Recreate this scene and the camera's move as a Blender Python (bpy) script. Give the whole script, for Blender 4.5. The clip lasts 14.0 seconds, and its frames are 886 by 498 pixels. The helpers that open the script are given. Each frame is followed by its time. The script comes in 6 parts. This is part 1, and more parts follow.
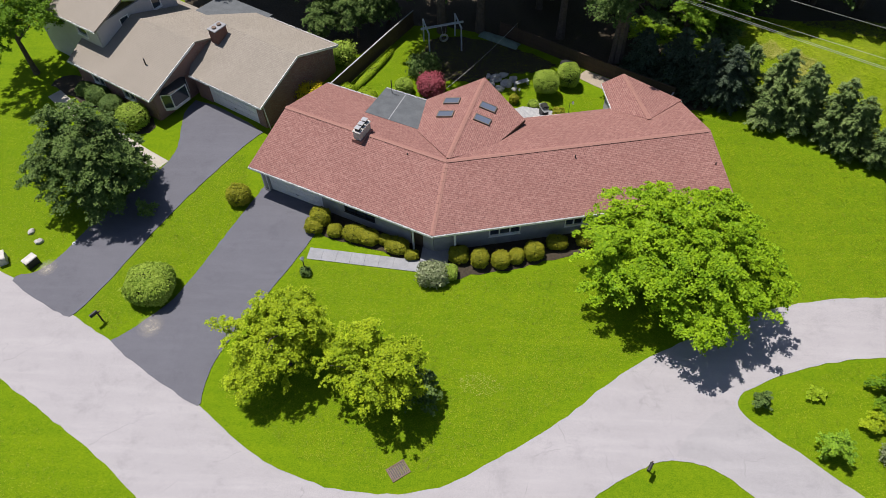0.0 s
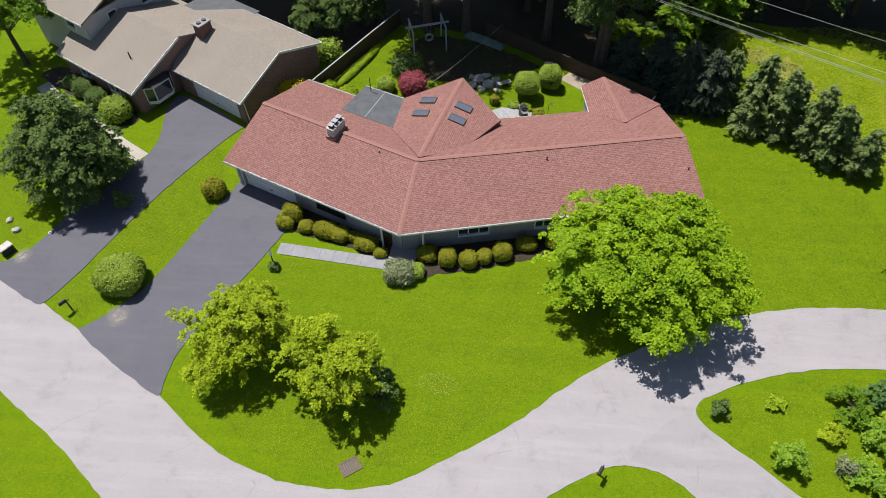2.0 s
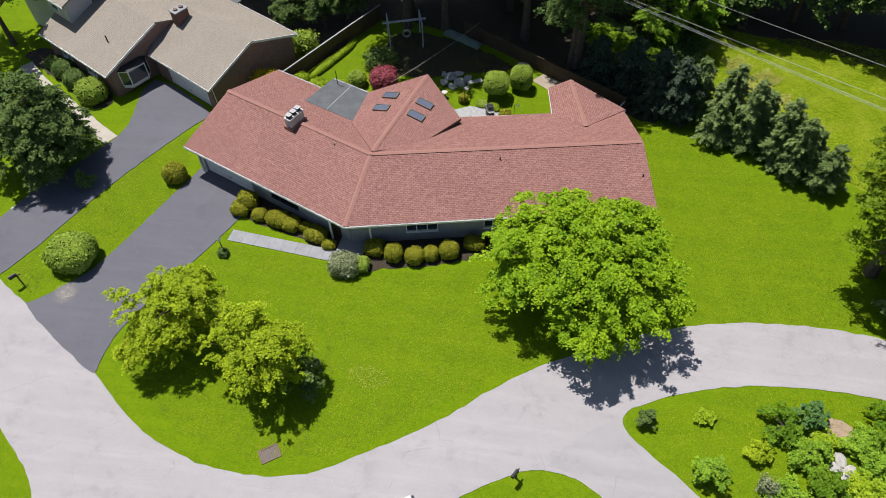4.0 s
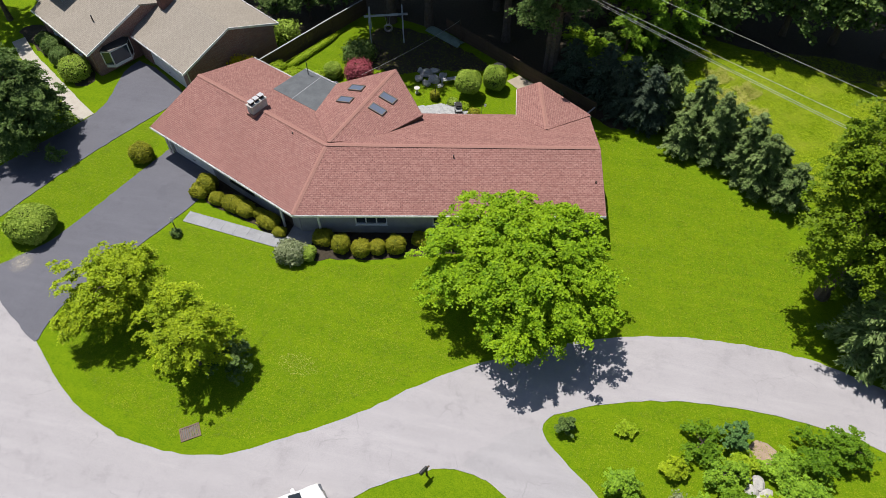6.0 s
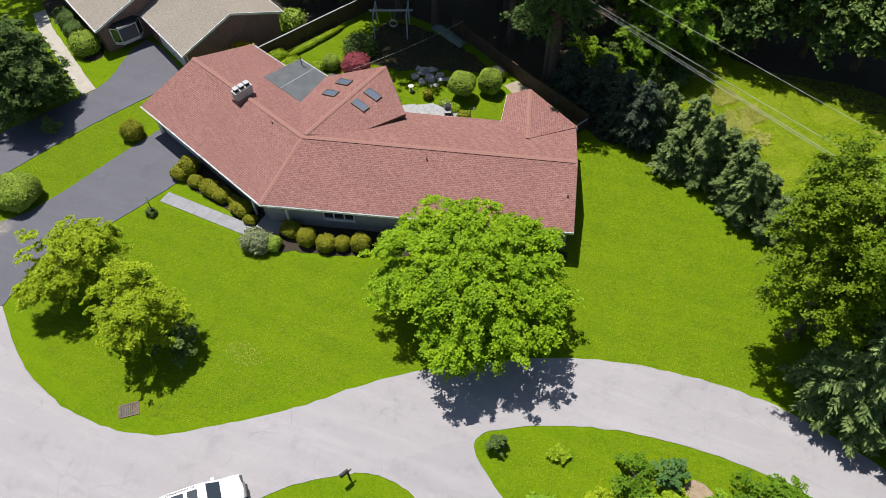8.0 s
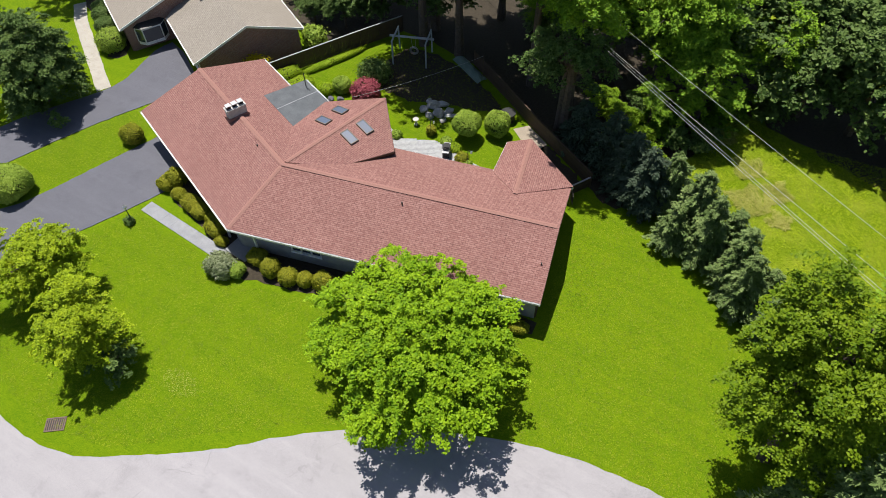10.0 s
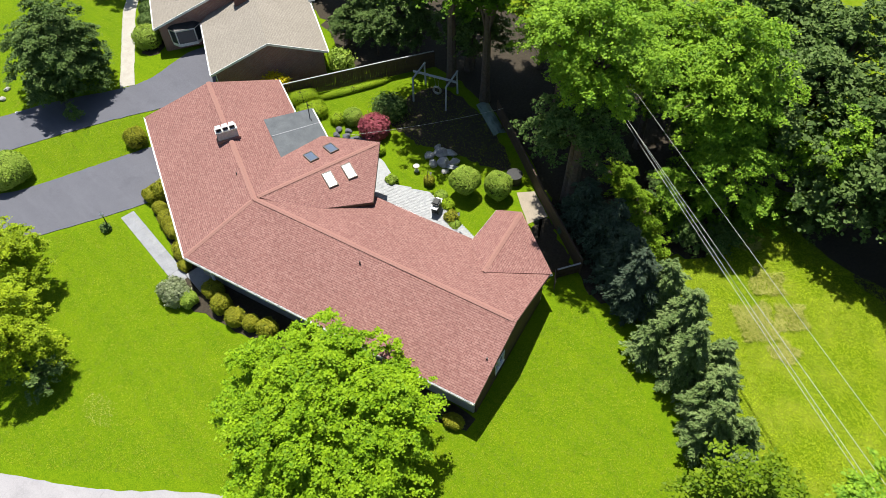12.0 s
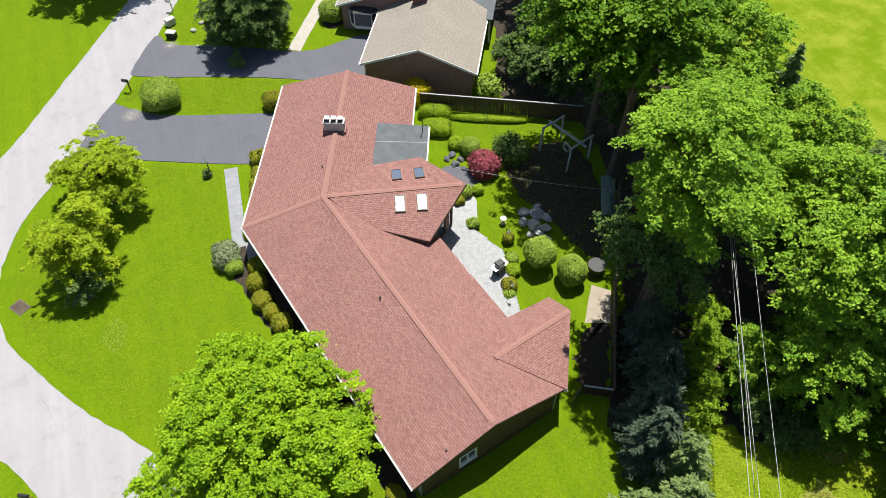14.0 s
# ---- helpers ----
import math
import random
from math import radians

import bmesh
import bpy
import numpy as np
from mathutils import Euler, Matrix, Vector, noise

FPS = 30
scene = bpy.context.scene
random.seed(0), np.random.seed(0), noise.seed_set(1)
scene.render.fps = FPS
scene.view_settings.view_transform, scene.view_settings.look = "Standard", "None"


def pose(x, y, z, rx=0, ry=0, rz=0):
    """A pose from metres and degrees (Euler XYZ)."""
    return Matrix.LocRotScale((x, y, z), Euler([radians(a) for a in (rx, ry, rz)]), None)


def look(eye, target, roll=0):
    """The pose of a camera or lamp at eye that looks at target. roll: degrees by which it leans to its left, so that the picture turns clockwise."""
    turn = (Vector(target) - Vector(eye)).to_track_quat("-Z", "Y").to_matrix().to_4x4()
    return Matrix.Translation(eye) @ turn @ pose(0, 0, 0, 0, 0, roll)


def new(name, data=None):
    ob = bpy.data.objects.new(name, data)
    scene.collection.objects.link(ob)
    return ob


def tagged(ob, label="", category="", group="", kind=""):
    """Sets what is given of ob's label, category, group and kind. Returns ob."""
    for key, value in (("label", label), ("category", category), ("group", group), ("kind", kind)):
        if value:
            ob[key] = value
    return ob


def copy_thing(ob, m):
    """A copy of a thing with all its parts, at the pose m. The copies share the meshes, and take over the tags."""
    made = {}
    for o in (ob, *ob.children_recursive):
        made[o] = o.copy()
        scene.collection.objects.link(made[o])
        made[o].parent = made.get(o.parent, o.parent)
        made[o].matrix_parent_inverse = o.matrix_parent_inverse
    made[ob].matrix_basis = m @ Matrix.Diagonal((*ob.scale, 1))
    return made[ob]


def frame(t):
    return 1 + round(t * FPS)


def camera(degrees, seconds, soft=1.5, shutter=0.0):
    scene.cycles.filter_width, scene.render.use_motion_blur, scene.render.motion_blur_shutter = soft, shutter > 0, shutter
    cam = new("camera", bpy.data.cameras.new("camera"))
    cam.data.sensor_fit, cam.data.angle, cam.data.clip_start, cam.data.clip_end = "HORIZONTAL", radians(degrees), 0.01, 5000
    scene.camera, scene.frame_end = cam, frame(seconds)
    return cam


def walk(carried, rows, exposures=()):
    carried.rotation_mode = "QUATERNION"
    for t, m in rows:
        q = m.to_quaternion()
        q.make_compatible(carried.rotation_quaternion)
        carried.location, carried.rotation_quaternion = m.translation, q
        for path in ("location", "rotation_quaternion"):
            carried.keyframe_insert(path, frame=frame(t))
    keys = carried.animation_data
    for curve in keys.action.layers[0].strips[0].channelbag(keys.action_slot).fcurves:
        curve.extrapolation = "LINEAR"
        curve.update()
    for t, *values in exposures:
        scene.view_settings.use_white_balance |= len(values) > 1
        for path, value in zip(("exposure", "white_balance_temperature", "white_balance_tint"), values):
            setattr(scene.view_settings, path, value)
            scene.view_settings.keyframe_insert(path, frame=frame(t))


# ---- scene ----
cam = camera(65.1, 14.0, 0.7)
PATH = [
    (0, (1.075, -1.173, 39.814), (0.986, 0.067, 38.247), -1.7),
    (0.5, (1.569, -1.116, 39.827), (1.466, 0.121, 38.259), -2.0),
    (1, (2.282, -1.096, 39.826), (2.171, 0.142, 38.258), -2.1),
    (1.5, (3.276, -1.061, 39.789), (3.155, 0.176, 38.223), -2.0),
    (2, (4.53, -1.105, 39.722), (4.394, 0.134, 38.157), -1.9),
    (2.5, (5.945, -1.101, 39.627), (5.792, 0.136, 38.063), -1.8),
    (3, (7.353, -1.016, 39.531), (7.184, 0.22, 37.968), -1.7),
    (3.2, (7.905, -0.941, 39.509), (7.726, 0.293, 37.946), -1.8),
    (5.3, (14.178, -0.053, 39.317), (13.914, 1.167, 37.754), -1.2),
    (5.5, (14.781, 0.046, 39.305), (14.506, 1.262, 37.741), -1.3),
    (6, (16.253, 0.325, 39.271), (15.951, 1.534, 37.707), -1.3),
    (6.5, (17.726, 0.629, 39.199), (17.396, 1.83, 37.635), -1.4),
    (7, (19.184, 1.041, 39.125), (18.824, 2.232, 37.559), -1.4),
    (7.5, (20.565, 1.741, 39.071), (20.17, 2.92, 37.504), -1.4),
    (7.7, (21.098, 2.162, 39.074), (20.686, 3.332, 37.505), -1.5),
    (9.8, (26.422, 9.102, 39.003), (25.807, 10.186, 37.439), -1.6),
    (10, (26.831, 9.869, 39.004), (26.197, 10.944, 37.441), -1.7),
    (10.5, (27.83, 12.131, 39.007), (27.153, 13.181, 37.445), -1.5),
    (11, (28.812, 14.625, 38.995), (28.101, 15.654, 37.435), -1.6),
    (11.5, (29.701, 17.13, 38.996), (28.931, 18.117, 37.436), -1.5),
    (12, (30.533, 19.677, 39.045), (29.686, 20.598, 37.486), -1.4),
    (12.5, (31.252, 22.304, 39.073), (30.329, 23.152, 37.514), -1.2),
    (13, (31.876, 24.946, 39.059), (30.869, 25.696, 37.503), -0.9),
    (13.5, (32.323, 27.697, 39.078), (31.225, 28.311, 37.524), -0.7),
    (14, (32.471, 30.525, 39.078), (31.302, 30.991, 37.524), -0.3),
]
walk(cam, [(t, look(eye, target, roll)) for t, eye, target, roll in PATH],
     [(0.0, 0.26, 6420, 13), (6.5, 0.29, 6420, 10.5), (10.2, 0.42, 6420, 10), (11.2, 0.58, 6420, 8), (12.5, 0.70, 6420, 7), (14.0, 0.62, 6420, 7)])

# ---- light ----
SUN_FROM = Vector((-0.30, 0.23, 1.0)).normalized()
world = bpy.data.worlds.new("sky_world")
scene.world = world
world.use_nodes = True
sky = world.node_tree.nodes.new("ShaderNodeTexSky")
sky.sky_type, sky.sun_disc = "NISHITA", False
sky.sun_elevation = math.asin(SUN_FROM.z)
sky.sun_rotation = math.atan2(SUN_FROM.x, SUN_FROM.y)
back = world.node_tree.nodes["Background"]
back.inputs["Strength"].default_value = 0.068
world.node_tree.links.new(sky.outputs[0], back.inputs[0])
sun = new("sun", bpy.data.lights.new("sun", "SUN"))
sun.data.energy, sun.data.angle, sun.data.color = 4.9, radians(0.6), (1.0, 0.95, 0.87)
sun.matrix_world = look(SUN_FROM * 100, (0, 0, 0))

# ---- materials ----
def shader(name, rough=0.8, metal=0.0, spec=0.3):
    m = bpy.data.materials.new(name)
    m.use_nodes = True
    b = m.node_tree.nodes["Principled BSDF"]
    b.inputs["Roughness"].default_value = rough
    b.inputs["Metallic"].default_value = metal
    b.inputs["Specular IOR Level"].default_value = spec
    return m, m.node_tree, b


def node(nt, kind, **sets):
    n = nt.nodes.new(kind)
    for k, v in sets.items():
        n.inputs[k.replace("_", " ")].default_value = v
    return n


def coords(nt, space="Object"):
    return nt.nodes.new("ShaderNodeTexCoord").outputs[space]


def noise_tex(nt, vec, scale, detail=4.0, rough=0.6):
    n = node(nt, "ShaderNodeTexNoise", Scale=scale, Detail=detail, Roughness=rough)
    nt.links.new(vec, n.inputs["Vector"])
    return n.outputs["Fac"]


def ramp(nt, fac, stops):
    r = nt.nodes.new("ShaderNodeValToRGB")
    el = r.color_ramp.elements
    while len(el) < len(stops):
        el.new(0.5)
    for e, (p, c) in zip(el, stops):
        e.position, e.color = p, (*c, 1)
    nt.links.new(fac, r.inputs[0])
    return r.outputs[0]


def mix(nt, fac, a, b, how="MIX"):
    m = nt.nodes.new("ShaderNodeMix")
    m.data_type, m.blend_type = "RGBA", how
    for sock, val in ((m.inputs[0], fac), (m.inputs[6], a), (m.inputs[7], b)):
        if isinstance(val, (int, float)):
            sock.default_value = val
        elif isinstance(val, tuple):
            sock.default_value = (*val, 1)
        else:
            nt.links.new(val, sock)
    return m.outputs[2]


def bump(nt, b, height, strength=0.3, dist=0.02):
    n = node(nt, "ShaderNodeBump", Strength=strength, Distance=dist)
    nt.links.new(height, n.inputs["Height"])
    nt.links.new(n.outputs[0], b.inputs["Normal"])


def rough_mat(name, dark, light, scale=3.0, fine=40.0, rough=0.85, bumps=0.3, dist=0.02, metal=0.0, spec=0.3):
    """Two scales of noise between two colours, with a fine relief."""
    m, nt, b = shader(name, rough, metal, spec)
    c = coords(nt)
    col = ramp(nt, noise_tex(nt, c, scale, 5), [(0.3, dark), (0.7, light)])
    grain = noise_tex(nt, c, fine, 3)
    col = mix(nt, 0.35, col, ramp(nt, grain, [(0.3, tuple(v * 0.55 for v in dark)), (0.7, tuple(min(1, v * 1.25) for v in light))]))
    nt.links.new(col, b.inputs["Base Color"])
    bump(nt, b, grain, bumps, dist)
    return m


def leaf_mat(name, dark, light, through_light, rough=0.55):
    m, nt, b = shader(name, rough, 0, 0.12)
    g = nt.nodes.new("ShaderNodeNewGeometry")
    col = ramp(nt, g.outputs["Random Per Island"], [(0.0, dark), (0.5, tuple((x + y) / 2 for x, y in zip(dark, light))), (1.0, light)])
    tone = noise_tex(nt, coords(nt), 0.55, 2)
    col = mix(nt, 0.35, col, ramp(nt, tone, [(0.35, dark), (0.65, light)]))
    nt.links.new(col, b.inputs["Base Color"])
    t = nt.nodes.new("ShaderNodeBsdfTranslucent")
    t.inputs[0].default_value = (*through_light, 1)
    mx = nt.nodes.new("ShaderNodeMixShader")
    mx.inputs[0].default_value = 0.18
    out = nt.nodes["Material Output"]
    nt.links.new(b.outputs[0], mx.inputs[1])
    nt.links.new(t.outputs[0], mx.inputs[2])
    nt.links.new(mx.outputs[0], out.inputs[0])
    return m


def stretched(nt, vec, angle, scale):
    """Coordinates turned by angle and squeezed, for streaks."""
    mp = nt.nodes.new("ShaderNodeMapping")
    mp.inputs["Rotation"].default_value = (0, 0, radians(angle))
    mp.inputs["Scale"].default_value = scale
    nt.links.new(vec, mp.inputs["Vector"])
    return mp.outputs[0]


def grass_mat(name="lawn_grass", dry=0.0):
    m, nt, b = shader(name, 0.95, 0, 0.05)
    c = coords(nt)
    wide = noise_tex(nt, c, 0.13, 6, 0.65)
    mid = noise_tex(nt, c, 0.8, 6, 0.75)
    mown = noise_tex(nt, stretched(nt, c, 60, (0.05, 1.1, 1)), 1.0, 3, 0.6)
    fine = noise_tex(nt, c, 3.6, 7, 0.85)
    tuft = noise_tex(nt, c, 13.0, 4, 0.8)
    col = ramp(nt, wide, [(0.30, (0.062, 0.140, 0.003)), (0.5, (0.112, 0.195, 0.003)), (0.70, (0.180, 0.235, 0.004))])
    col = mix(nt, 0.60, col, ramp(nt, mid, [(0.36, (0.038, 0.104, 0.003)), (0.50, (0.110, 0.185, 0.003)), (0.64, (0.205, 0.255, 0.005))]))
    col = mix(nt, 0.35, col, ramp(nt, mown, [(0.38, (0.055, 0.130, 0.003)), (0.62, (0.190, 0.260, 0.005))]))
    col = mix(nt, 0.45, col, ramp(nt, fine, [(0.38, (0.038, 0.092, 0.003)), (0.5, (0.118, 0.198, 0.004)), (0.62, (0.212, 0.268, 0.009))]))
    col = mix(nt, 0.40, col, ramp(nt, tuft, [(0.40, (0.034, 0.084, 0.003)), (0.51, (0.118, 0.200, 0.004)), (0.62, (0.220, 0.282, 0.010))]))
    if dry:
        col = mix(nt, dry, col, ramp(nt, noise_tex(nt, c, 0.35, 5, 0.7), [(0.42, (0.135, 0.195, 0.006)), (0.64, (0.290, 0.310, 0.035))]))
    nt.links.new(col, b.inputs["Base Color"])
    bump(nt, b, mix(nt, 0.5, fine, tuft), 0.6, 0.06)
    return m


def asphalt_mat(name, dark, light, crack=True, patchy=1.0):
    m, nt, b = shader(name, 0.88, 0, 0.25)
    c = coords(nt)
    worn = tuple(v * 0.80 for v in dark)
    pale = tuple(min(1, v * 1.10) for v in light)
    col = ramp(nt, noise_tex(nt, c, 0.22, 6, 0.65), [(0.32, dark), (0.68, light)])
    col = mix(nt, 0.4, col, ramp(nt, noise_tex(nt, c, 1.6, 5, 0.7), [(0.3, dark), (0.7, light)]))
    streak = noise_tex(nt, stretched(nt, c, -25, (0.10, 0.9, 1)), 1.0, 5, 0.7)
    col = mix(nt, 0.45 * patchy, col, ramp(nt, streak, [(0.34, worn), (0.5, dark), (0.66, pale)]))
    stain = noise_tex(nt, c, 0.55, 7, 0.75)
    col = mix(nt, 0.35 * patchy, col, ramp(nt, stain, [(0.36, worn), (0.46, light), (0.7, pale)]))
    grain = noise_tex(nt, c, 45.0, 3)
    col = mix(nt, 0.30, col, ramp(nt, grain, [(0.3, tuple(v * 0.5 for v in dark)), (0.7, tuple(min(1, v * 1.35) for v in light))]))
    if crack:
        for scale, width, depth in ((0.17, 0.004, 0.80), (0.42, 0.006, 0.90)):
            v = nt.nodes.new("ShaderNodeTexVoronoi")
            v.feature = "DISTANCE_TO_EDGE"
            v.inputs["Scale"].default_value = scale
            warp = nt.nodes.new("ShaderNodeVectorMath")
            warp.operation = "ADD"
            nz = node(nt, "ShaderNodeTexNoise", Scale=0.6, Detail=5.0)
            nt.links.new(c, nz.inputs["Vector"])
            nt.links.new(c, warp.inputs[0])
            nt.links.new(nz.outputs["Color"], warp.inputs[1])
            nt.links.new(warp.outputs[0], v.inputs["Vector"])
            line = ramp(nt, v.outputs["Distance"], [(0.0, (depth, depth, depth)), (width, (1, 1, 1))])
            gate_ = ramp(nt, noise_tex(nt, c, 0.25 + scale, 3), [(0.48, (0, 0, 0)), (0.56, (1, 1, 1))])
            col = mix(nt, gate_, col, mix(nt, 1.0, col, line, "MULTIPLY"))
    nt.links.new(col, b.inputs["Base Color"])
    bump(nt, b, grain, 0.35, 0.01)
    return m


def sand_stain_mat():
    """Pale sand washed thinly over asphalt, fading out to its edges."""
    m, nt, b = shader("sand_stain", 0.9, 0, 0.2)
    c = coords(nt, "Generated")
    b.inputs["Base Color"].default_value = (0.40, 0.37, 0.33, 1)
    mp = nt.nodes.new("ShaderNodeMapping")
    mp.inputs["Location"].default_value = (-1, -1, 0)
    mp.inputs["Scale"].default_value = (2, 2, 0)
    nt.links.new(c, mp.inputs["Vector"])
    gr = nt.nodes.new("ShaderNodeTexGradient")
    gr.gradient_type = "SPHERICAL"
    nt.links.new(mp.outputs[0], gr.inputs[0])
    speck = noise_tex(nt, coords(nt), 2.2, 7, 0.8)
    both = mix(nt, 1.0, ramp(nt, gr.outputs["Fac"], [(0.0, (0, 0, 0)), (0.75, (0.9, 0.9, 0.9))]), ramp(nt, speck, [(0.36, (0, 0, 0)), (0.66, (1, 1, 1))]), "MULTIPLY")
    clear = nt.nodes.new("ShaderNodeBsdfTransparent")
    mx = nt.nodes.new("ShaderNodeMixShader")
    nt.links.new(both, mx.inputs[0])
    nt.links.new(clear.outputs[0], mx.inputs[1])
    nt.links.new(b.outputs[0], mx.inputs[2])
    nt.links.new(mx.outputs[0], nt.nodes["Material Output"].inputs[0])
    return m


def shingle_mat(name, base, light, dark):
    m, nt, b = shader(name, 0.9, 0, 0.2)
    uv = coords(nt, "UV")
    br = nt.nodes.new("ShaderNodeTexBrick")
    br.offset, br.squash = 0.5, 1.0
    for k, v in (("Scale", 1.0), ("Mortar Size", 0.020), ("Mortar Smooth", 0.2), ("Bias", 0.0), ("Brick Width", 0.31), ("Row Height", 0.145)):
        br.inputs[k].default_value = v
    br.inputs["Color1"].default_value, br.inputs["Color2"].default_value, br.inputs["Mortar"].default_value = (*base, 1), (*light, 1), (*dark, 1)
    nt.links.new(uv, br.inputs["Vector"])
    spots = ramp(nt, noise_tex(nt, uv, 4.5, 5, 0.85), [(0.38, dark), (0.5, base), (0.62, light)])
    col = mix(nt, 0.5, br.outputs["Color"], spots)
    wash = ramp(nt, noise_tex(nt, uv, 0.25, 4), [(0.3, (0.84, 0.84, 0.84)), (0.7, (1, 1, 1))])
    col = mix(nt, 1.0, col, wash, "MULTIPLY")
    grit = noise_tex(nt, uv, 60.0, 2)
    col = mix(nt, 0.2, col, ramp(nt, grit, [(0.3, dark), (0.7, light)]))
    nt.links.new(col, b.inputs["Base Color"])
    saw = nt.nodes.new("ShaderNodeMath")
    saw.operation = "FRACT"
    sep = nt.nodes.new("ShaderNodeSeparateXYZ")
    nt.links.new(uv, sep.inputs[0])
    div = nt.nodes.new("ShaderNodeMath")
    div.operation, div.inputs[1].default_value = "DIVIDE", -0.145
    nt.links.new(sep.outputs[1], div.inputs[0])
    nt.links.new(div.outputs[0], saw.inputs[0])
    bump(nt, b, saw.outputs[0], 0.45, 0.015)
    return m


def brick_mat():
    m, nt, b = shader("red_brick", 0.9, 0, 0.2)
    br = nt.nodes.new("ShaderNodeTexBrick")
    for k, v in (("Scale", 1.0), ("Mortar Size", 0.008), ("Brick Width", 0.21), ("Row Height", 0.075)):
        br.inputs[k].default_value = v
    br.inputs["Color1"].default_value, br.inputs["Color2"].default_value, br.inputs["Mortar"].default_value = (0.27, 0.135, 0.11, 1), (0.19, 0.105, 0.095, 1), (0.36, 0.31, 0.29, 1)
    nt.links.new(coords(nt, "UV"), br.inputs["Vector"])
    nt.links.new(mix(nt, 0.3, br.outputs["Color"], ramp(nt, noise_tex(nt, coords(nt), 1.5), [(0.3, (0.15, 0.09, 0.08)), (0.7, (0.33, 0.19, 0.16))])), b.inputs["Base Color"])
    bump(nt, b, br.outputs["Fac"], 0.4, 0.01)
    return m


GRASS = grass_mat()
FIELD = grass_mat("field_grass", 0.55)
ROAD = asphalt_mat("old_road", (0.278, 0.266, 0.280), (0.365, 0.348, 0.362))
DRIVE = asphalt_mat("sealed_drive", (0.092, 0.093, 0.112), (0.135, 0.136, 0.160), False, 0.6)
SAND_STAIN = sand_stain_mat()
PATH_TAN = rough_mat("pale_path", (0.33, 0.30, 0.26), (0.45, 0.42, 0.37), 1.2, 30, 0.9, 0.2)
BRICK_PLAIN = rough_mat("chimney_brick", (0.13, 0.070, 0.060), (0.24, 0.125, 0.10), 3, 22, 0.9, 0.4)
GRAVEL = asphalt_mat("worn_drive", (0.255, 0.248, 0.262), (0.345, 0.332, 0.345))
CONCRETE = rough_mat("concrete", (0.21, 0.215, 0.235), (0.32, 0.325, 0.345), 1.2, 30, 0.9, 0.2)
PALE_PAVING = rough_mat("tan_concrete", (0.27, 0.23, 0.18), (0.38, 0.32, 0.25), 1.0, 30, 0.9, 0.2)
RED_SHINGLE = shingle_mat("red_shingle", (0.265, 0.123, 0.107), (0.395, 0.224, 0.196), (0.095, 0.042, 0.040))
CAP_SHINGLE = rough_mat("cap_shingle", (0.255, 0.122, 0.102), (0.345, 0.190, 0.158), 4, 50, 0.9, 0.3)
GREY_SHINGLE = shingle_mat("grey_shingle", (0.275, 0.245, 0.210), (0.370, 0.335, 0.290), (0.180, 0.155, 0.130))
MEMBRANE = rough_mat("roll_roofing", (0.070, 0.078, 0.088), (0.120, 0.130, 0.142), 1.4, 25, 0.7, 0.2)
WHITE = rough_mat("white_paint", (0.70, 0.70, 0.70), (0.82, 0.82, 0.81), 2, 20, 0.5, 0.05)
STUCCO = rough_mat("pale_wall", (0.29, 0.29, 0.30), (0.40, 0.40, 0.41), 1.5, 40, 0.9, 0.3)
SIDING = rough_mat("grey_siding", (0.40, 0.39, 0.42), (0.50, 0.49, 0.52), 1.5, 30, 0.7, 0.15)
STONE = rough_mat("pale_stone", (0.36, 0.34, 0.32), (0.62, 0.60, 0.57), 3, 25, 0.9, 0.5, 0.04)
ROCK = rough_mat("grey_rock", (0.26, 0.25, 0.24), (0.55, 0.53, 0.50), 2, 15, 0.9, 0.6, 0.05)
BRICK = brick_mat()
DARK = rough_mat("black_paint", (0.015, 0.015, 0.016), (0.035, 0.035, 0.036), 4, 30, 0.45, 0.1)
DARK_WOOD = rough_mat("dark_wood", (0.055, 0.036, 0.025), (0.11, 0.075, 0.05), 3, 30, 0.8, 0.3)
BARK = rough_mat("bark", (0.055, 0.042, 0.032), (0.15, 0.12, 0.095), 4, 18, 0.95, 0.9, 0.05)
FENCE_WOOD = rough_mat("weathered_fence", (0.085, 0.07, 0.055), (0.19, 0.16, 0.135), 2, 25, 0.9, 0.4)
DECK_WOOD = rough_mat("grey_deck", (0.27, 0.275, 0.285), (0.43, 0.435, 0.445), 3, 30, 0.85, 0.3)
BLUE_WOOD = rough_mat("faded_blue_wood", (0.33, 0.37, 0.40), (0.50, 0.54, 0.57), 3, 25, 0.8, 0.2)
# mulch of the beds, and the dark ground sheets that stand in for tree shade
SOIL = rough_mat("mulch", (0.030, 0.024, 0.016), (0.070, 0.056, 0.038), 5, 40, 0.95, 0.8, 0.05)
DIRT = rough_mat("dry_dirt", (0.25, 0.18, 0.13), (0.38, 0.29, 0.21), 3, 20, 0.95, 0.5)
METAL = rough_mat("galvanised", (0.45, 0.46, 0.47), (0.62, 0.63, 0.64), 4, 30, 0.35, 0.05, metal=0.8)
CHROME = rough_mat("chrome", (0.7, 0.7, 0.7), (0.8, 0.8, 0.8), 4, 30, 0.15, 0.0, metal=1.0)
CAR_WHITE = rough_mat("white_car_paint", (0.78, 0.78, 0.78), (0.82, 0.82, 0.82), 2, 5, 0.18, 0.0, spec=0.6)
RUBBER = rough_mat("rubber", (0.016, 0.016, 0.016), (0.03, 0.03, 0.03), 6, 40, 0.8, 0.2)
COPPER = rough_mat("grate_iron", (0.10, 0.07, 0.055), (0.20, 0.14, 0.11), 5, 30, 0.8, 0.3)
GLASS = shader("window_glass", 0.05, 0.0, 0.8)[0]
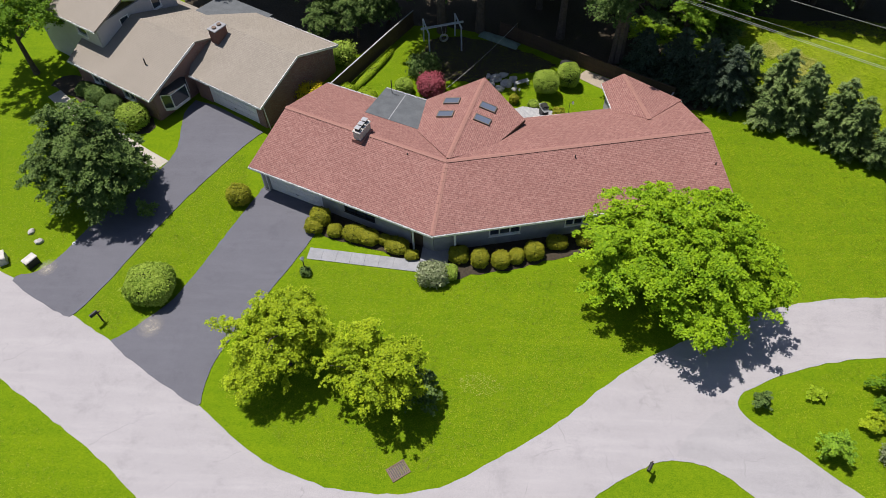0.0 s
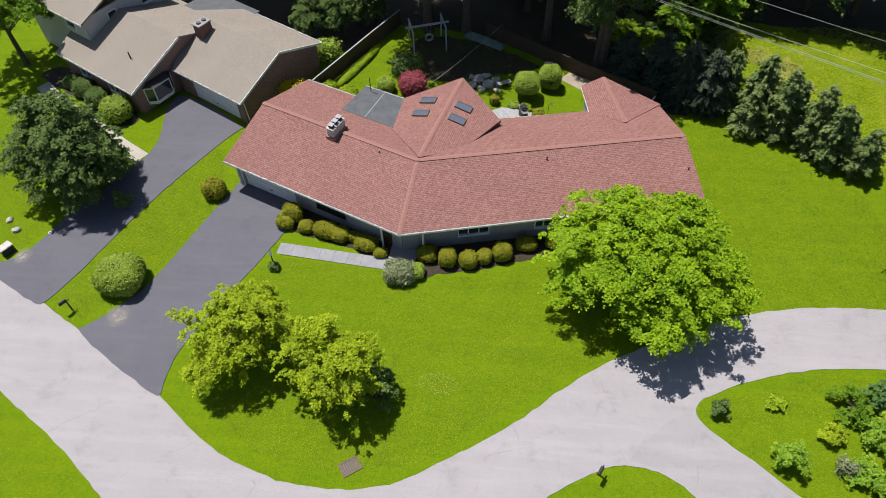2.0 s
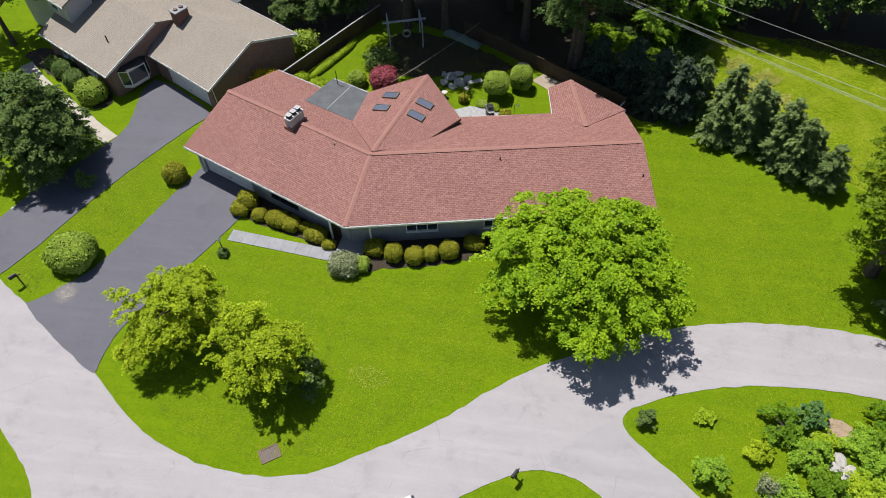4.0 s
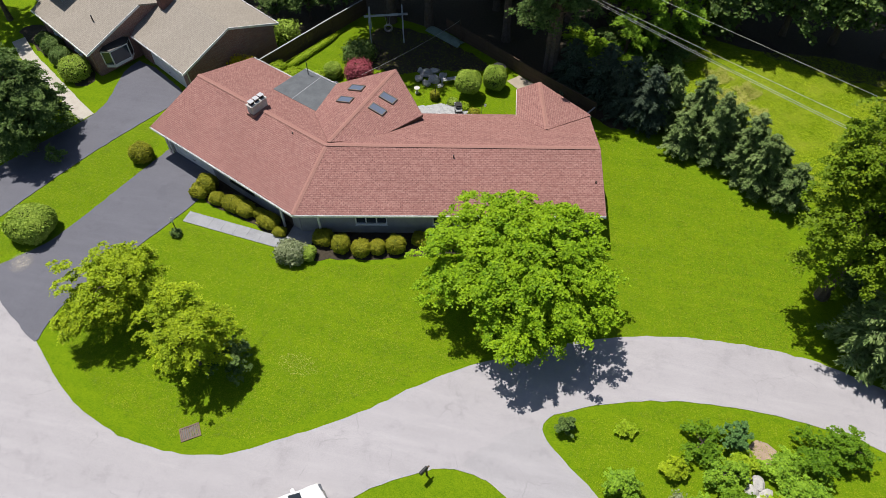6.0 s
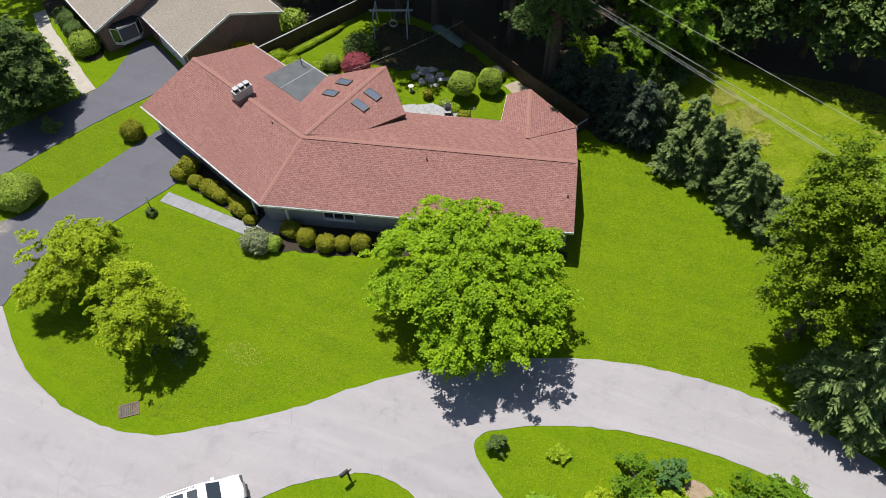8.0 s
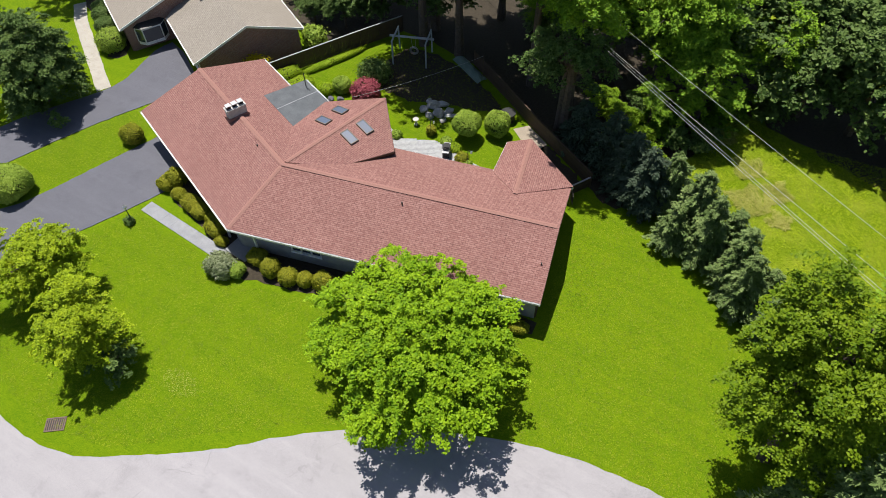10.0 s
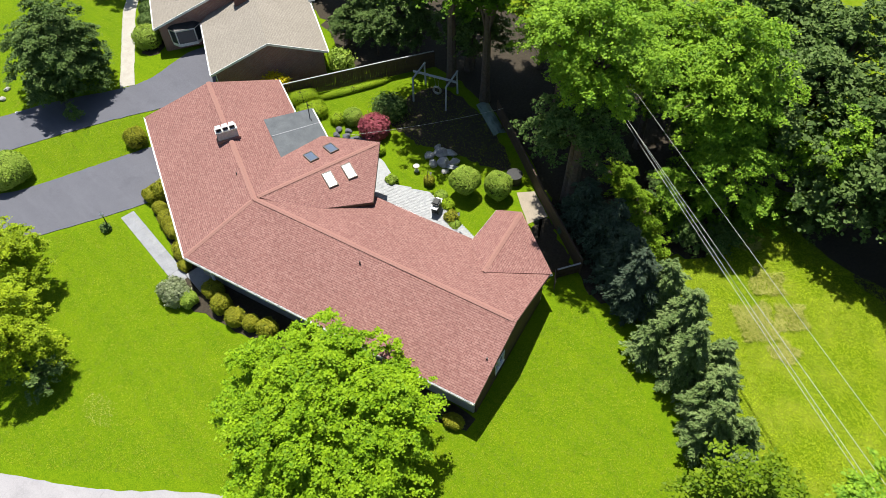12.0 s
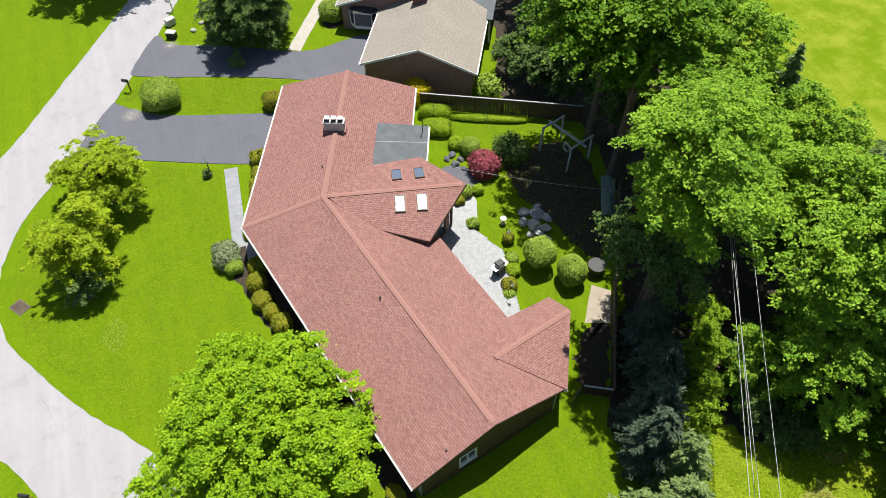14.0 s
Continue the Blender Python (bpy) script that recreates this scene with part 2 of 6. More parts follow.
GLASS.node_tree.nodes["Principled BSDF"].inputs["Base Color"].default_value = (0.035, 0.045, 0.06, 1)
SKY_GLASS = shader("skylight_glass", 0.24, 0.0, 1.0)[0]
SKY_GLASS.node_tree.nodes["Principled BSDF"].inputs["Base Color"].default_value = (0.10, 0.12, 0.17, 1)
SKY_GLASS.node_tree.nodes["Principled BSDF"].inputs["Coat Weight"].default_value = 1.0
SKY_GLASS.node_tree.nodes["Principled BSDF"].inputs["Coat Roughness"].default_value = 0.16

MAPLE = leaf_mat("maple_leaf", (0.080, 0.190, 0.006), (0.340, 0.500, 0.014), (0.36, 0.52, 0.005))
YOUNG = leaf_mat("young_tree_leaf", (0.125, 0.215, 0.008), (0.430, 0.525, 0.018), (0.42, 0.50, 0.008))
LOCUST = leaf_mat("wood_leaf", (0.075, 0.180, 0.016), (0.320, 0.490, 0.034), (0.34, 0.54, 0.02))
MID = leaf_mat("mid_green_leaf", (0.045, 0.120, 0.006), (0.180, 0.310, 0.016), (0.2, 0.34, 0.02))
ROADSIDE = leaf_mat("roadside_leaf", (0.060, 0.125, 0.004), (0.215, 0.300, 0.012), (0.22, 0.32, 0.015))
# leaves of the dark trees, also standing in for shaded foliage in the wood
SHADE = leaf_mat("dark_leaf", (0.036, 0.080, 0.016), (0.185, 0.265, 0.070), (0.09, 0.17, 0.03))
NEEDLE = leaf_mat("pine_needle", (0.060, 0.115, 0.026), (0.270, 0.350, 0.120), (0.11, 0.17, 0.04))
# darker copy of the pine needles, with the wood's shade put into the colour
SHADED_NEEDLE = leaf_mat("shaded_needle", (0.030, 0.052, 0.028), (0.110, 0.150, 0.095), (0.06, 0.1, 0.05))
BOX = leaf_mat("yew_leaf", (0.110, 0.135, 0.008), (0.390, 0.375, 0.030), (0.3, 0.32, 0.02))
TOPIARY = leaf_mat("clipped_leaf", (0.120, 0.215, 0.016), (0.420, 0.530, 0.085), (0.3, 0.44, 0.04))
LIME = leaf_mat("lime_leaf", (0.170, 0.290, 0.010), (0.390, 0.500, 0.025), (0.4, 0.52, 0.02))
PINE_GREEN = leaf_mat("bluish_leaf", (0.040, 0.110, 0.030), (0.160, 0.290, 0.080), (0.15, 0.26, 0.05))
THICKET = leaf_mat("thicket_leaf", (0.105, 0.215, 0.010), (0.330, 0.470, 0.028), (0.34, 0.46, 0.02))
SILVER = leaf_mat("silver_leaf", (0.085, 0.125, 0.035), (0.40, 0.43, 0.26), (0.2, 0.25, 0.1))
RED_LEAF = leaf_mat("red_maple_leaf", (0.21, 0.045, 0.060), (0.45, 0.120, 0.150), (0.35, 0.04, 0.06))
YELLOW = leaf_mat("yellow_bloom", (0.45, 0.36, 0.005), (0.80, 0.66, 0.02), (0.6, 0.5, 0.02))
CORE = rough_mat("shrub_core", (0.034, 0.048, 0.010), (0.065, 0.085, 0.018), 4, 20, 0.95, 0.3)


# ---- building helpers ----
def thing(name, at, label, category, group="", turn=0.0, kind=""):
    """An empty at a thing's base, to which its parts hang."""
    e = new(name)
    e.matrix_basis = pose(*at, 0, 0, turn)
    return tagged(e, label, category, group, kind)


def mesh_ob(name, verts, faces, material, parent=None, label=""):
    me = bpy.data.meshes.new(name)
    me.from_pydata([tuple(v) for v in verts], [], faces)
    me.update()
    me.materials.append(material)
    ob = new(name, me)
    ob.parent = parent
    return tagged(ob, label)


def part(name, bm, material, parent=None, label=""):
    bmesh.ops.recalc_face_normals(bm, faces=bm.faces)
    me = bpy.data.meshes.new(name)
    bm.to_mesh(me)
    bm.free()
    me.materials.append(material)
    ob = new(name, me)
    ob.parent = parent
    return tagged(ob, label)


def box(bm, lo, hi, bevel=0.0, m=None):
    vs = [bm.verts.new((x, y, z)) for x in (lo[0], hi[0]) for y in (lo[1], hi[1]) for z in (lo[2], hi[2])]
    fs = [bm.faces.new([vs[i] for i in f]) for f in ((0, 1, 3, 2), (4, 6, 7, 5), (0, 4, 5, 1), (2, 3, 7, 6), (0, 2, 6, 4), (1, 5, 7, 3))]
    if bevel:
        es = list({e for f in fs for e in f.edges})
        r = bmesh.ops.bevel(bm, geom=es, offset=bevel, segments=2, affect="EDGES", clamp_overlap=True)
        vs = list({v for f in r["faces"] for v in f.verts} | {v for v in vs if v.is_valid})
    if m is not None:
        for v in vs:
            v.co = m @ v.co
    return vs


def rod(bm, a, b, r0, r1=None, n=8):
    """A tapered round bar from a to b."""
    a, b = Vector(a), Vector(b)
    r1 = r0 if r1 is None else r1
    q = (b - a).to_track_quat("Z", "Y").to_matrix()
    rings = []
    for p, r in ((a, r0), (b, r1)):
        rings.append([bm.verts.new(p + q @ Vector((r * math.cos(k * math.tau / n), r * math.sin(k * math.tau / n), 0))) for k in range(n)])
    for k in range(n):
        bm.faces.new((rings[0][k], rings[0][(k + 1) % n], rings[1][(k + 1) % n], rings[1][k]))
    bm.faces.new(rings[0][::-1])
    bm.faces.new(rings[1])


def bar(bm, a, b, w, h):
    """A square bar from a to b."""
    a, b = Vector(a), Vector(b)
    m = Matrix.Translation(a) @ (b - a).to_track_quat("X", "Z").to_matrix().to_4x4()
    box(bm, (0, -w / 2, -h / 2), ((b - a).length, w / 2, h / 2), 0, m)


def lathe(bm, profile, n=20):
    rings = [[bm.verts.new((r * math.cos(k * math.tau / n), r * math.sin(k * math.tau / n), z)) for k in range(n)] for r, z in profile]
    for a, b in zip(rings, rings[1:]):
        for k in range(n):
            bm.faces.new((a[k], a[(k + 1) % n], b[(k + 1) % n], b[k]))
    bm.faces.new(rings[0][::-1])
    bm.faces.new(rings[-1])


def chaikin(pts, times=2):
    for _ in range(times):
        out = []
        for (ax, ay), (bx, by) in zip(pts, pts[1:] + pts[:1]):
            out += [(0.75 * ax + 0.25 * bx, 0.75 * ay + 0.25 * by), (0.25 * ax + 0.75 * bx, 0.25 * ay + 0.75 * by)]
        pts = out
    return pts


def slab(name, pts, z, material, label="", category="", rounds=2, ragged=0.0, depth=0.06, kind="structure", step=0.5):
    """A flat paved or planted piece of ground with a low edge."""
    rng = random.Random(name)
    pts = chaikin(pts, rounds) if rounds else pts
    if ragged:
        out = []
        for (ax, ay), (bx, by) in zip(pts, pts[1:] + pts[:1]):
            n = max(1, min(40, int(math.hypot(bx - ax, by - ay) / step)))
            out += [(ax + (bx - ax) * k / n + rng.gauss(0, ragged), ay + (by - ay) * k / n + rng.gauss(0, ragged)) for k in range(n)]
        pts = out
    bm = bmesh.new()
    top = [bm.verts.new((x, y, z)) for x, y in pts]
    low = [bm.verts.new((x, y, z - depth)) for x, y in pts]
    f = bm.faces.new(top)
    for k in range(len(pts)):
        j = (k + 1) % len(pts)
        bm.faces.new((top[k], low[k], low[j], top[j]))
    f.normal_update()
    bmesh.ops.triangulate(bm, faces=[f], ngon_method="EAR_CLIP")
    return tagged(part(name, bm, material), label, category, "", kind)


def plane_uv(me, origin, along, up):
    uv = me.uv_layers.new(name="slope")
    for lp in me.loops:
        d = me.vertices[lp.vertex_index].co - origin
        uv.data[lp.index].uv = (d.dot(along), d.dot(up))


def slope(name, pts, material, parent, along=None, thick=0.16, label=""):
    """One roof plane: a polygon with thickness, with its courses laid along the eave."""
    pts = [Vector(p) for p in pts]
    n = (pts[1] - pts[0]).cross(pts[2] - pts[0]).normalized()
    if n.z < 0:
        n = -n
    a = Vector(along).normalized() if along is not None else (pts[1] - pts[0]).normalized()
    a = (a - n * a.dot(n)).normalized()
    bm = bmesh.new()
    top = [bm.verts.new(p) for p in pts]
    low = [bm.verts.new(p - Vector((0, 0, thick))) for p in pts]
    bm.faces.new(top)
    bm.faces.new(low[::-1])
    for k in range(len(pts)):
        j = (k + 1) % len(pts)
        bm.faces.new((top[k], low[k], low[j], top[j]))
    ob = part(name, bm, material, parent, label)
    plane_uv(ob.data, pts[0], a, n.cross(a))
    return ob


def wall(name, p, q, z0, z1, material, parent, openings=(), thick=0.22, z1b=None, peak=None, label=""):
    """A wall from p to q with openings (s0, s1, za, zb) cut through; a gable when peak=(s, z) is given."""
    p, q = Vector((*p, 0)), Vector((*q, 0))
    length = (q - p).length
    m = Matrix.Translation(p) @ Matrix.Rotation(math.atan2(q.y - p.y, q.x - p.x), 4, "Z")
    bm = bmesh.new()
    cuts = sorted({0.0, length, *[s for o in openings for s in o[:2]]})
    for a, b in zip(cuts, cuts[1:]):
        holes = sorted((o[2], o[3]) for o in openings if o[0] <= a + 1e-6 and o[1] >= b - 1e-6)
        z = z0
        for lo, hi in holes:
            if lo > z + 0.01:
                box(bm, (a, -thick / 2, z), (b, thick / 2, lo))
            z = hi
        box(bm, (a, -thick / 2, z), (b, thick / 2, z1))
    if peak:
        s, pz = peak
        vs = [bm.verts.new((x, y, z)) for y in (-thick / 2, thick / 2) for x, z in ((0, z1), (length, z1), (s, pz))]
        bm.faces.new(vs[:3]); bm.faces.new(vs[3:][::-1])
        for i, j in ((0, 1), (1, 2), (2, 0)):
            bm.faces.new((vs[i], vs[j], vs[j + 3], vs[i + 3]))
    bmesh.ops.remove_doubles(bm, verts=bm.verts, dist=0.0005)
    for v in bm.verts:
        v.co = m @ v.co
    ob = part(name, bm, material, parent, label)
    plane_uv(ob.data, p, (q - p).normalized(), Vector((0, 0, 1)))
    return ob


def window(p, q, s0, s1, za, zb, parent, mullions=2, frame_mat=None, out=-1, label=""):
    """A framed window standing in the wall from p to q; out: which side of the wall is the outside."""
    p, q = Vector((*p, 0)), Vector((*q, 0))
    m = Matrix.Translation(p) @ Matrix.Rotation(math.atan2(q.y - p.y, q.x - p.x), 4, "Z")
    bm = bmesh.new()
    y0, y1 = (-0.15, 0.02) if out < 0 else (-0.02, 0.15)
    w = 0.07
    for lo, hi in (((s0, y0, za), (s1, y1, za + w)), ((s0, y0, zb - w), (s1, y1, zb)), ((s0, y0, za + w), (s0 + w, y1, zb - w)), ((s1 - w, y0, za + w), (s1, y1, zb - w))):
        box(bm, lo, hi, 0, m)
    for k in range(1, mullions):
        s = s0 + (s1 - s0) * k / mullions
        box(bm, (s - w / 2, y0 + 0.02, za + w), (s + w / 2, y1 - 0.02, zb - w), 0, m)
    win = part("window", bm, frame_mat or DARK, parent, label)
    for k in range(mullions):
        a, b = s0 + (s1 - s0) * k / mullions + w / 2 + 0.003, s0 + (s1 - s0) * (k + 1) / mullions - w / 2 - 0.003
        g = bmesh.new()
        box(g, (a, -0.02, za + w), (b, 0.0, zb - w), 0, m)
        part("pane", g, GLASS, win)
    g = bmesh.new()
    box(g, (s0 - 0.05, y0 - 0.04 if out < 0 else y1, za - 0.06), (s1 + 0.05, y0 if out < 0 else y1 + 0.04, za - 0.004), 0, m)
    part("window_sill", g, frame_mat or DARK, win)
    return win


# ---- plants ----
def quads(name, P, N, sx, sy, material, rng, parent=None, label="", axis=None):
    """Many small folded leaves: centres P, facings N, half sizes sx, sy."""
    n = len(P)
    N = N / np.linalg.norm(N, axis=1, keepdims=True)
    A = rng.normal(size=(n, 3)) if axis is None else axis + rng.normal(size=(n, 3)) * 0.15
    A -= N * np.sum(A * N, axis=1, keepdims=True)
    A /= np.linalg.norm(A, axis=1, keepdims=True) + 1e-9
    B = np.cross(N, A)
    k = rng.uniform(0.7, 1.3, (n, 1))
    a, b = A * sx * k, B * sy * k
    dip = N * (sy * 0.35) * k
    V = np.stack([P - a, P - b * 1.0 - dip, P + a, P + b - dip], axis=1).reshape(-1, 3)
    me = bpy.data.meshes.new(name)
    me.vertices.add(4 * n)
    me.vertices.foreach_set("co", V.astype(np.float32).ravel())
    me.loops.add(4 * n)
    me.loops.foreach_set("vertex_index", np.arange(4 * n, dtype=np.int32))
    me.polygons.add(n)
    me.polygons.foreach_set("loop_start", np.arange(0, 4 * n, 4, dtype=np.int32))
    me.update(calc_edges=True)
    me.materials.append(material)
    ob = new(name, me)
    ob.parent = parent
    return tagged(ob, label)


def limbs(parent, height, r, tips, rng, lean=0.0, base=0.0):
    """A tapered trunk with limbs that reach to the given tips."""
    bm = bmesh.new()
    fork = Vector((lean, lean * 0.5, height * 0.38))
    rod(bm, (0, 0, base - 0.1), (lean * 0.3, lean * 0.15, height * 0.12), r * 1.25, r * 0.95)
    rod(bm, (lean * 0.3, lean * 0.15, height * 0.12), fork, r * 0.95, r * 0.75)
    top = Vector((lean, 0, height * 0.82))
    rod(bm, fork, top, r * 0.75, r * 0.2)
    for t in tips:
        t = Vector(t)
        s = fork.lerp(top, rng.uniform(0.0, 0.55))
        mid = s.lerp(t, 0.5) + Vector((0, 0, 0.06 * height))
        rod(bm, s, mid, r * 0.36, r * 0.2, 6)
        rod(bm, mid, t, r * 0.2, r * 0.05, 6)
    return part("trunk", bm, BARK, parent)


def leafy_tree(name, at, height, radius, material, label, seed, boughs=90, per=230, leaf=0.17, low=0.22, bough=1.25, group="", turn=0.0, lean=0.0, squash=1.0, category="tree", under=0.0):
    rng = np.random.default_rng(seed)
    root = thing(name, at, label, category, group, turn)
    zc, rz = height * (0.5 + low / 2), height * (0.5 - low / 2)
    C, P, N = [], [], []
    lobes = []
    count = max(7, int(boughs / 11))
    for k in range(count):
        z = 0.97 - 1.68 * (k + 0.5) / count
        ph = k * 2.39996 + rng.uniform(-0.5, 0.5)
        rr = math.sqrt(max(0, 1 - z * z))
        s = rng.uniform(0.50, 0.76)
        rr *= 1 - under * max(0.0, 0.25 - z)
        lobes.append((np.array([radius * rr * math.cos(ph) * s, radius * rr * math.sin(ph) * s * squash, zc + rz * z * s]), rng.uniform(0.30, 0.46)))
    for k in range(boughs):
        lc, lr = lobes[k % count]
        z = rng.uniform(-0.35, 1.0)
        ph = rng.uniform(0, math.tau)
        rr = math.sqrt(max(0, 1 - z * z))
        s = rng.uniform(0.72, 1.08)
        c = lc + np.array([math.cos(ph) * rr * radius * lr * s, math.sin(ph) * rr * radius * lr * s, z * rz * lr * s * 1.05])
        C.append(c)
        flat = c - np.array([0, 0, zc])
        ph = math.atan2(flat[1], flat[0]) + rng.normal(0, 0.5)
        rr = min(1.0, math.hypot(flat[0], flat[1]) / radius)
        br = bough * rng.uniform(0.5, 1.2)
        n = int(per * br * br / (bough * bough))
        out = np.array([math.cos(ph) * rr, math.sin(ph) * rr, 0])
        twigs = max(4, int(7 + 3 * br))
        ta, tr = rng.uniform(0, math.tau, twigs), np.sqrt(rng.uniform(0.02, 1, twigs))
        pick_ = rng.integers(0, twigs, n)
        spread = rng.normal(0, 0.17, (n, 2))
        long_ = br * (1.05 * tr * np.cos(ta))[pick_] + br * spread[:, 0]
        wide_ = br * (0.70 * tr * np.sin(ta))[pick_] + br * spread[:, 1] * 0.8
        x, y = long_ * math.cos(ph) - wide_ * math.sin(ph), long_ * math.sin(ph) + wide_ * math.cos(ph)
        lift = rng.normal(0, 0.10, twigs)[pick_] * br
        drop = -0.34 * long_ * (0.2 + rr) - 0.10 * np.abs(wide_) - 0.8 * br * (spread ** 2).sum(1)
        zz = drop + lift + rng.normal(0, 0.035 * br, n) + 0.1 * br
        P.append(np.stack([c[0] + x, c[1] + y, c[2] + zz], 1))
        N.append(rng.normal(0, 0.5, (n, 3)) + out * 0.35 + np.array([0, 0, 1.0]))
    P, N = np.concatenate(P), np.concatenate(N)
    P[:, 2] = np.maximum(P[:, 2], 0.35)
    quads("crown", P, N, leaf, leaf * 0.72, material, rng, root)
    pick = rng.permutation(len(C))[: min(16, len(C))]
    limbs(root, height, 0.022 * height + 0.05, [C[i] * np.array([0.85, 0.85, 0.95]) for i in pick], rng, lean)
    return root


def conifer(name, at, height, radius, material, label, seed, group="", dense=1.0, leaf=0.16, open_shape=False):
    rng = np.random.default_rng(seed)
    root = thing(name, at, label, "tree", group, float(rng.uniform(0, 360)))
    P, N, AX = [], [], []
    bm = bmesh.new()
    rod(bm, (0, 0, -0.1), (0, 0, height * 0.97), 0.03 * height * 0.6 + 0.05, 0.02)
    levels = int(height / 0.42)
    for i in range(levels):
        f = (i + 0.5) / levels
        z = height * (0.06 + 0.93 * f)
        reach = radius * (1 - f) ** (0.5 if open_shape else 0.9) * (1 + (0.28 * math.sin(i * 1.7 + seed) if open_shape else 0)) * (1.0 if f > 0.08 else 0.8) + 0.12
        for b in range(max(4, int((9 if open_shape else 8) * dense * (0.55 + (1 - f))))):
            ph = b * 2.4 + i * 1.1 + rng.uniform(-0.4, 0.4)
            L = reach * rng.uniform(0.62, 1.12)
            d = np.array([math.cos(ph), math.sin(ph), 0.0])
            side = np.array([-d[1], d[0], 0.0])
            n = int(26 * dense * (0.4 + L))
            s = rng.uniform(0.15, 1, n) ** 0.75
            w = rng.normal(0, 0.22, n) * L * (1.1 - s)
            droop = 0.22 * s * L - 0.38 * s * s * L
            pts = d * (s * L)[:, None] + side * w[:, None] + np.stack([0 * s, 0 * s, z + droop + rng.normal(0, 0.06, n)], 1)
            P.append(pts)
            N.append(rng.normal(0, 0.4, (n, 3)) + np.array([0, 0, 1.0]) + d * 0.3)
            AX.append(np.tile(d, (n, 1)) + side * np.sign(w)[:, None] * 0.7)
            if L > 0.7:
                rod(bm, (0, 0, z), tuple(d * L * 0.8 + np.array([0, 0, z - 0.05 * L])), 0.03, 0.01, 5)
    quads("crown", np.concatenate(P), np.concatenate(N), leaf * 1.25, leaf * 0.42, material, rng, root, axis=np.concatenate(AX))
    part("trunk", bm, BARK, root)
    return root


def shrub(name, at, rx, ry, h, material, label, seed, turn=0.0, group="", leaf=0.07, count=2600, loose=0.06, category="bush", flat=0.8):
    """A clipped or rounded shrub: a dark closed core within, leaves over the surface."""
    rng = np.random.default_rng(seed)
    root = thing(name, at, label, category, group, turn)
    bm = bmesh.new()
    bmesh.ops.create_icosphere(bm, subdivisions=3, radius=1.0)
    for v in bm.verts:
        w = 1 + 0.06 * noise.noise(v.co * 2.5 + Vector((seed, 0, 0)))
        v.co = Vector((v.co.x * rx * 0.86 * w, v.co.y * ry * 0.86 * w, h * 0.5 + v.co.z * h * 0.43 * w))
    part("inner_core", bm, CORE, root)
    count = int(count * 1.3)
    d = rng.normal(size=(count, 3))
    d /= np.linalg.norm(d, axis=1, keepdims=True)
    d[:, 2] = np.where(d[:, 2] < -0.75, -d[:, 2], d[:, 2])
    lump = 1 + 0.07 * np.sin(4 * d[:, 0] + seed) * np.cos(5 * d[:, 1]) + rng.normal(0, loose, count)
    q = np.sign(d) * np.abs(d) ** flat
    P = np.stack([q[:, 0] * rx * lump, q[:, 1] * ry * lump, h * 0.5 + q[:, 2] * h * 0.5 * lump], 1)
    P[:, 2] = np.maximum(P[:, 2], 0.03)
    quads("foliage", P, d + rng.normal(0, 0.5, (count, 3)) + np.array([0, 0, 0.3]), leaf, leaf * 0.7, material, rng, root)
    return root

# ---- ground, roads and drives ----
def ground():
    bm = bmesh.new()
    bmesh.ops.create_grid(bm, x_segments=60, y_segments=60, size=700)
    tagged(part("ground", bm, GRASS), "mown bright green lawn with uneven paler patches", "ground", "", "structure")


ground()
slab("road", [(-72, 46.5), (-50, 35.6), (-36.6, 28.9), (-32.1, 26.7), (-26.5, 23.7), (-23.0, 21.7), (-15.9, 17.4), (-13.7, 15.7), (-11.7, 14.3), (-9.8, 13.4), (-7.5, 12.65),
              (-5, 12.3), (-2.6, 12.35), (-0.2, 12.9), (1.5, 13.9), (5.2, 16.1), (7.4, 17.8), (9.2, 19.4), (11.4, 21.1), (14.5, 22.9), (18.5, 24.9), (22.3, 26.2), (25, 26.8), (29, 27.1),
              (33.1, 27.1), (37, 26.0), (41, 24.3), (48, 20.5), (62, 12), (59, 8), (46, 16.0), (41, 19.6), (38, 21.2), (35.5, 21.95), (32.5, 22.4), (29, 22.5), (26.4, 22.3), (23.4, 21.7), (21.4, 21.1),
              (19.1, 20.1), (17.5, 19.2), (17.6, 18.2), (18.5, 17.3), (20, 16.1), (21.3, 15.1), (26, 11), (31, 6.5), (27, 3.5), (21, 9.5), (17.4, 13.0), (15.5, 14.5), (14, 15.0), (12.5, 14.95),
              (11.3, 14.5), (9.3, 13.4), (7.4, 11.8), (4, 8.5), (1, 4), (-2, -12), (-9, -12), (-14, 6.5), (-16.2, 10.1), (-17.8, 11.4), (-20, 13.1), (-23, 15), (-29.8, 19), (-37, 23.3), (-52, 32), (-74, 43.5)],
     0.03, ROAD, "pale grey worn asphalt road with fine cracks", "road", 2, 0.035)
slab("side_drive", [(16.2, 18.2), (17.5, 18.7), (17.7, 18.0), (18.5, 17.2), (20, 16.0), (21.3, 15.0), (26, 10.9), (30.5, 7), (27, 4), (21, 9.6), (17.4, 13.1), (15.5, 14.6), (14, 15.15), (13, 15.4)],
     0.036, GRAVEL, "grey patched asphalt drive off the road", "driveway", 1, 0.05)
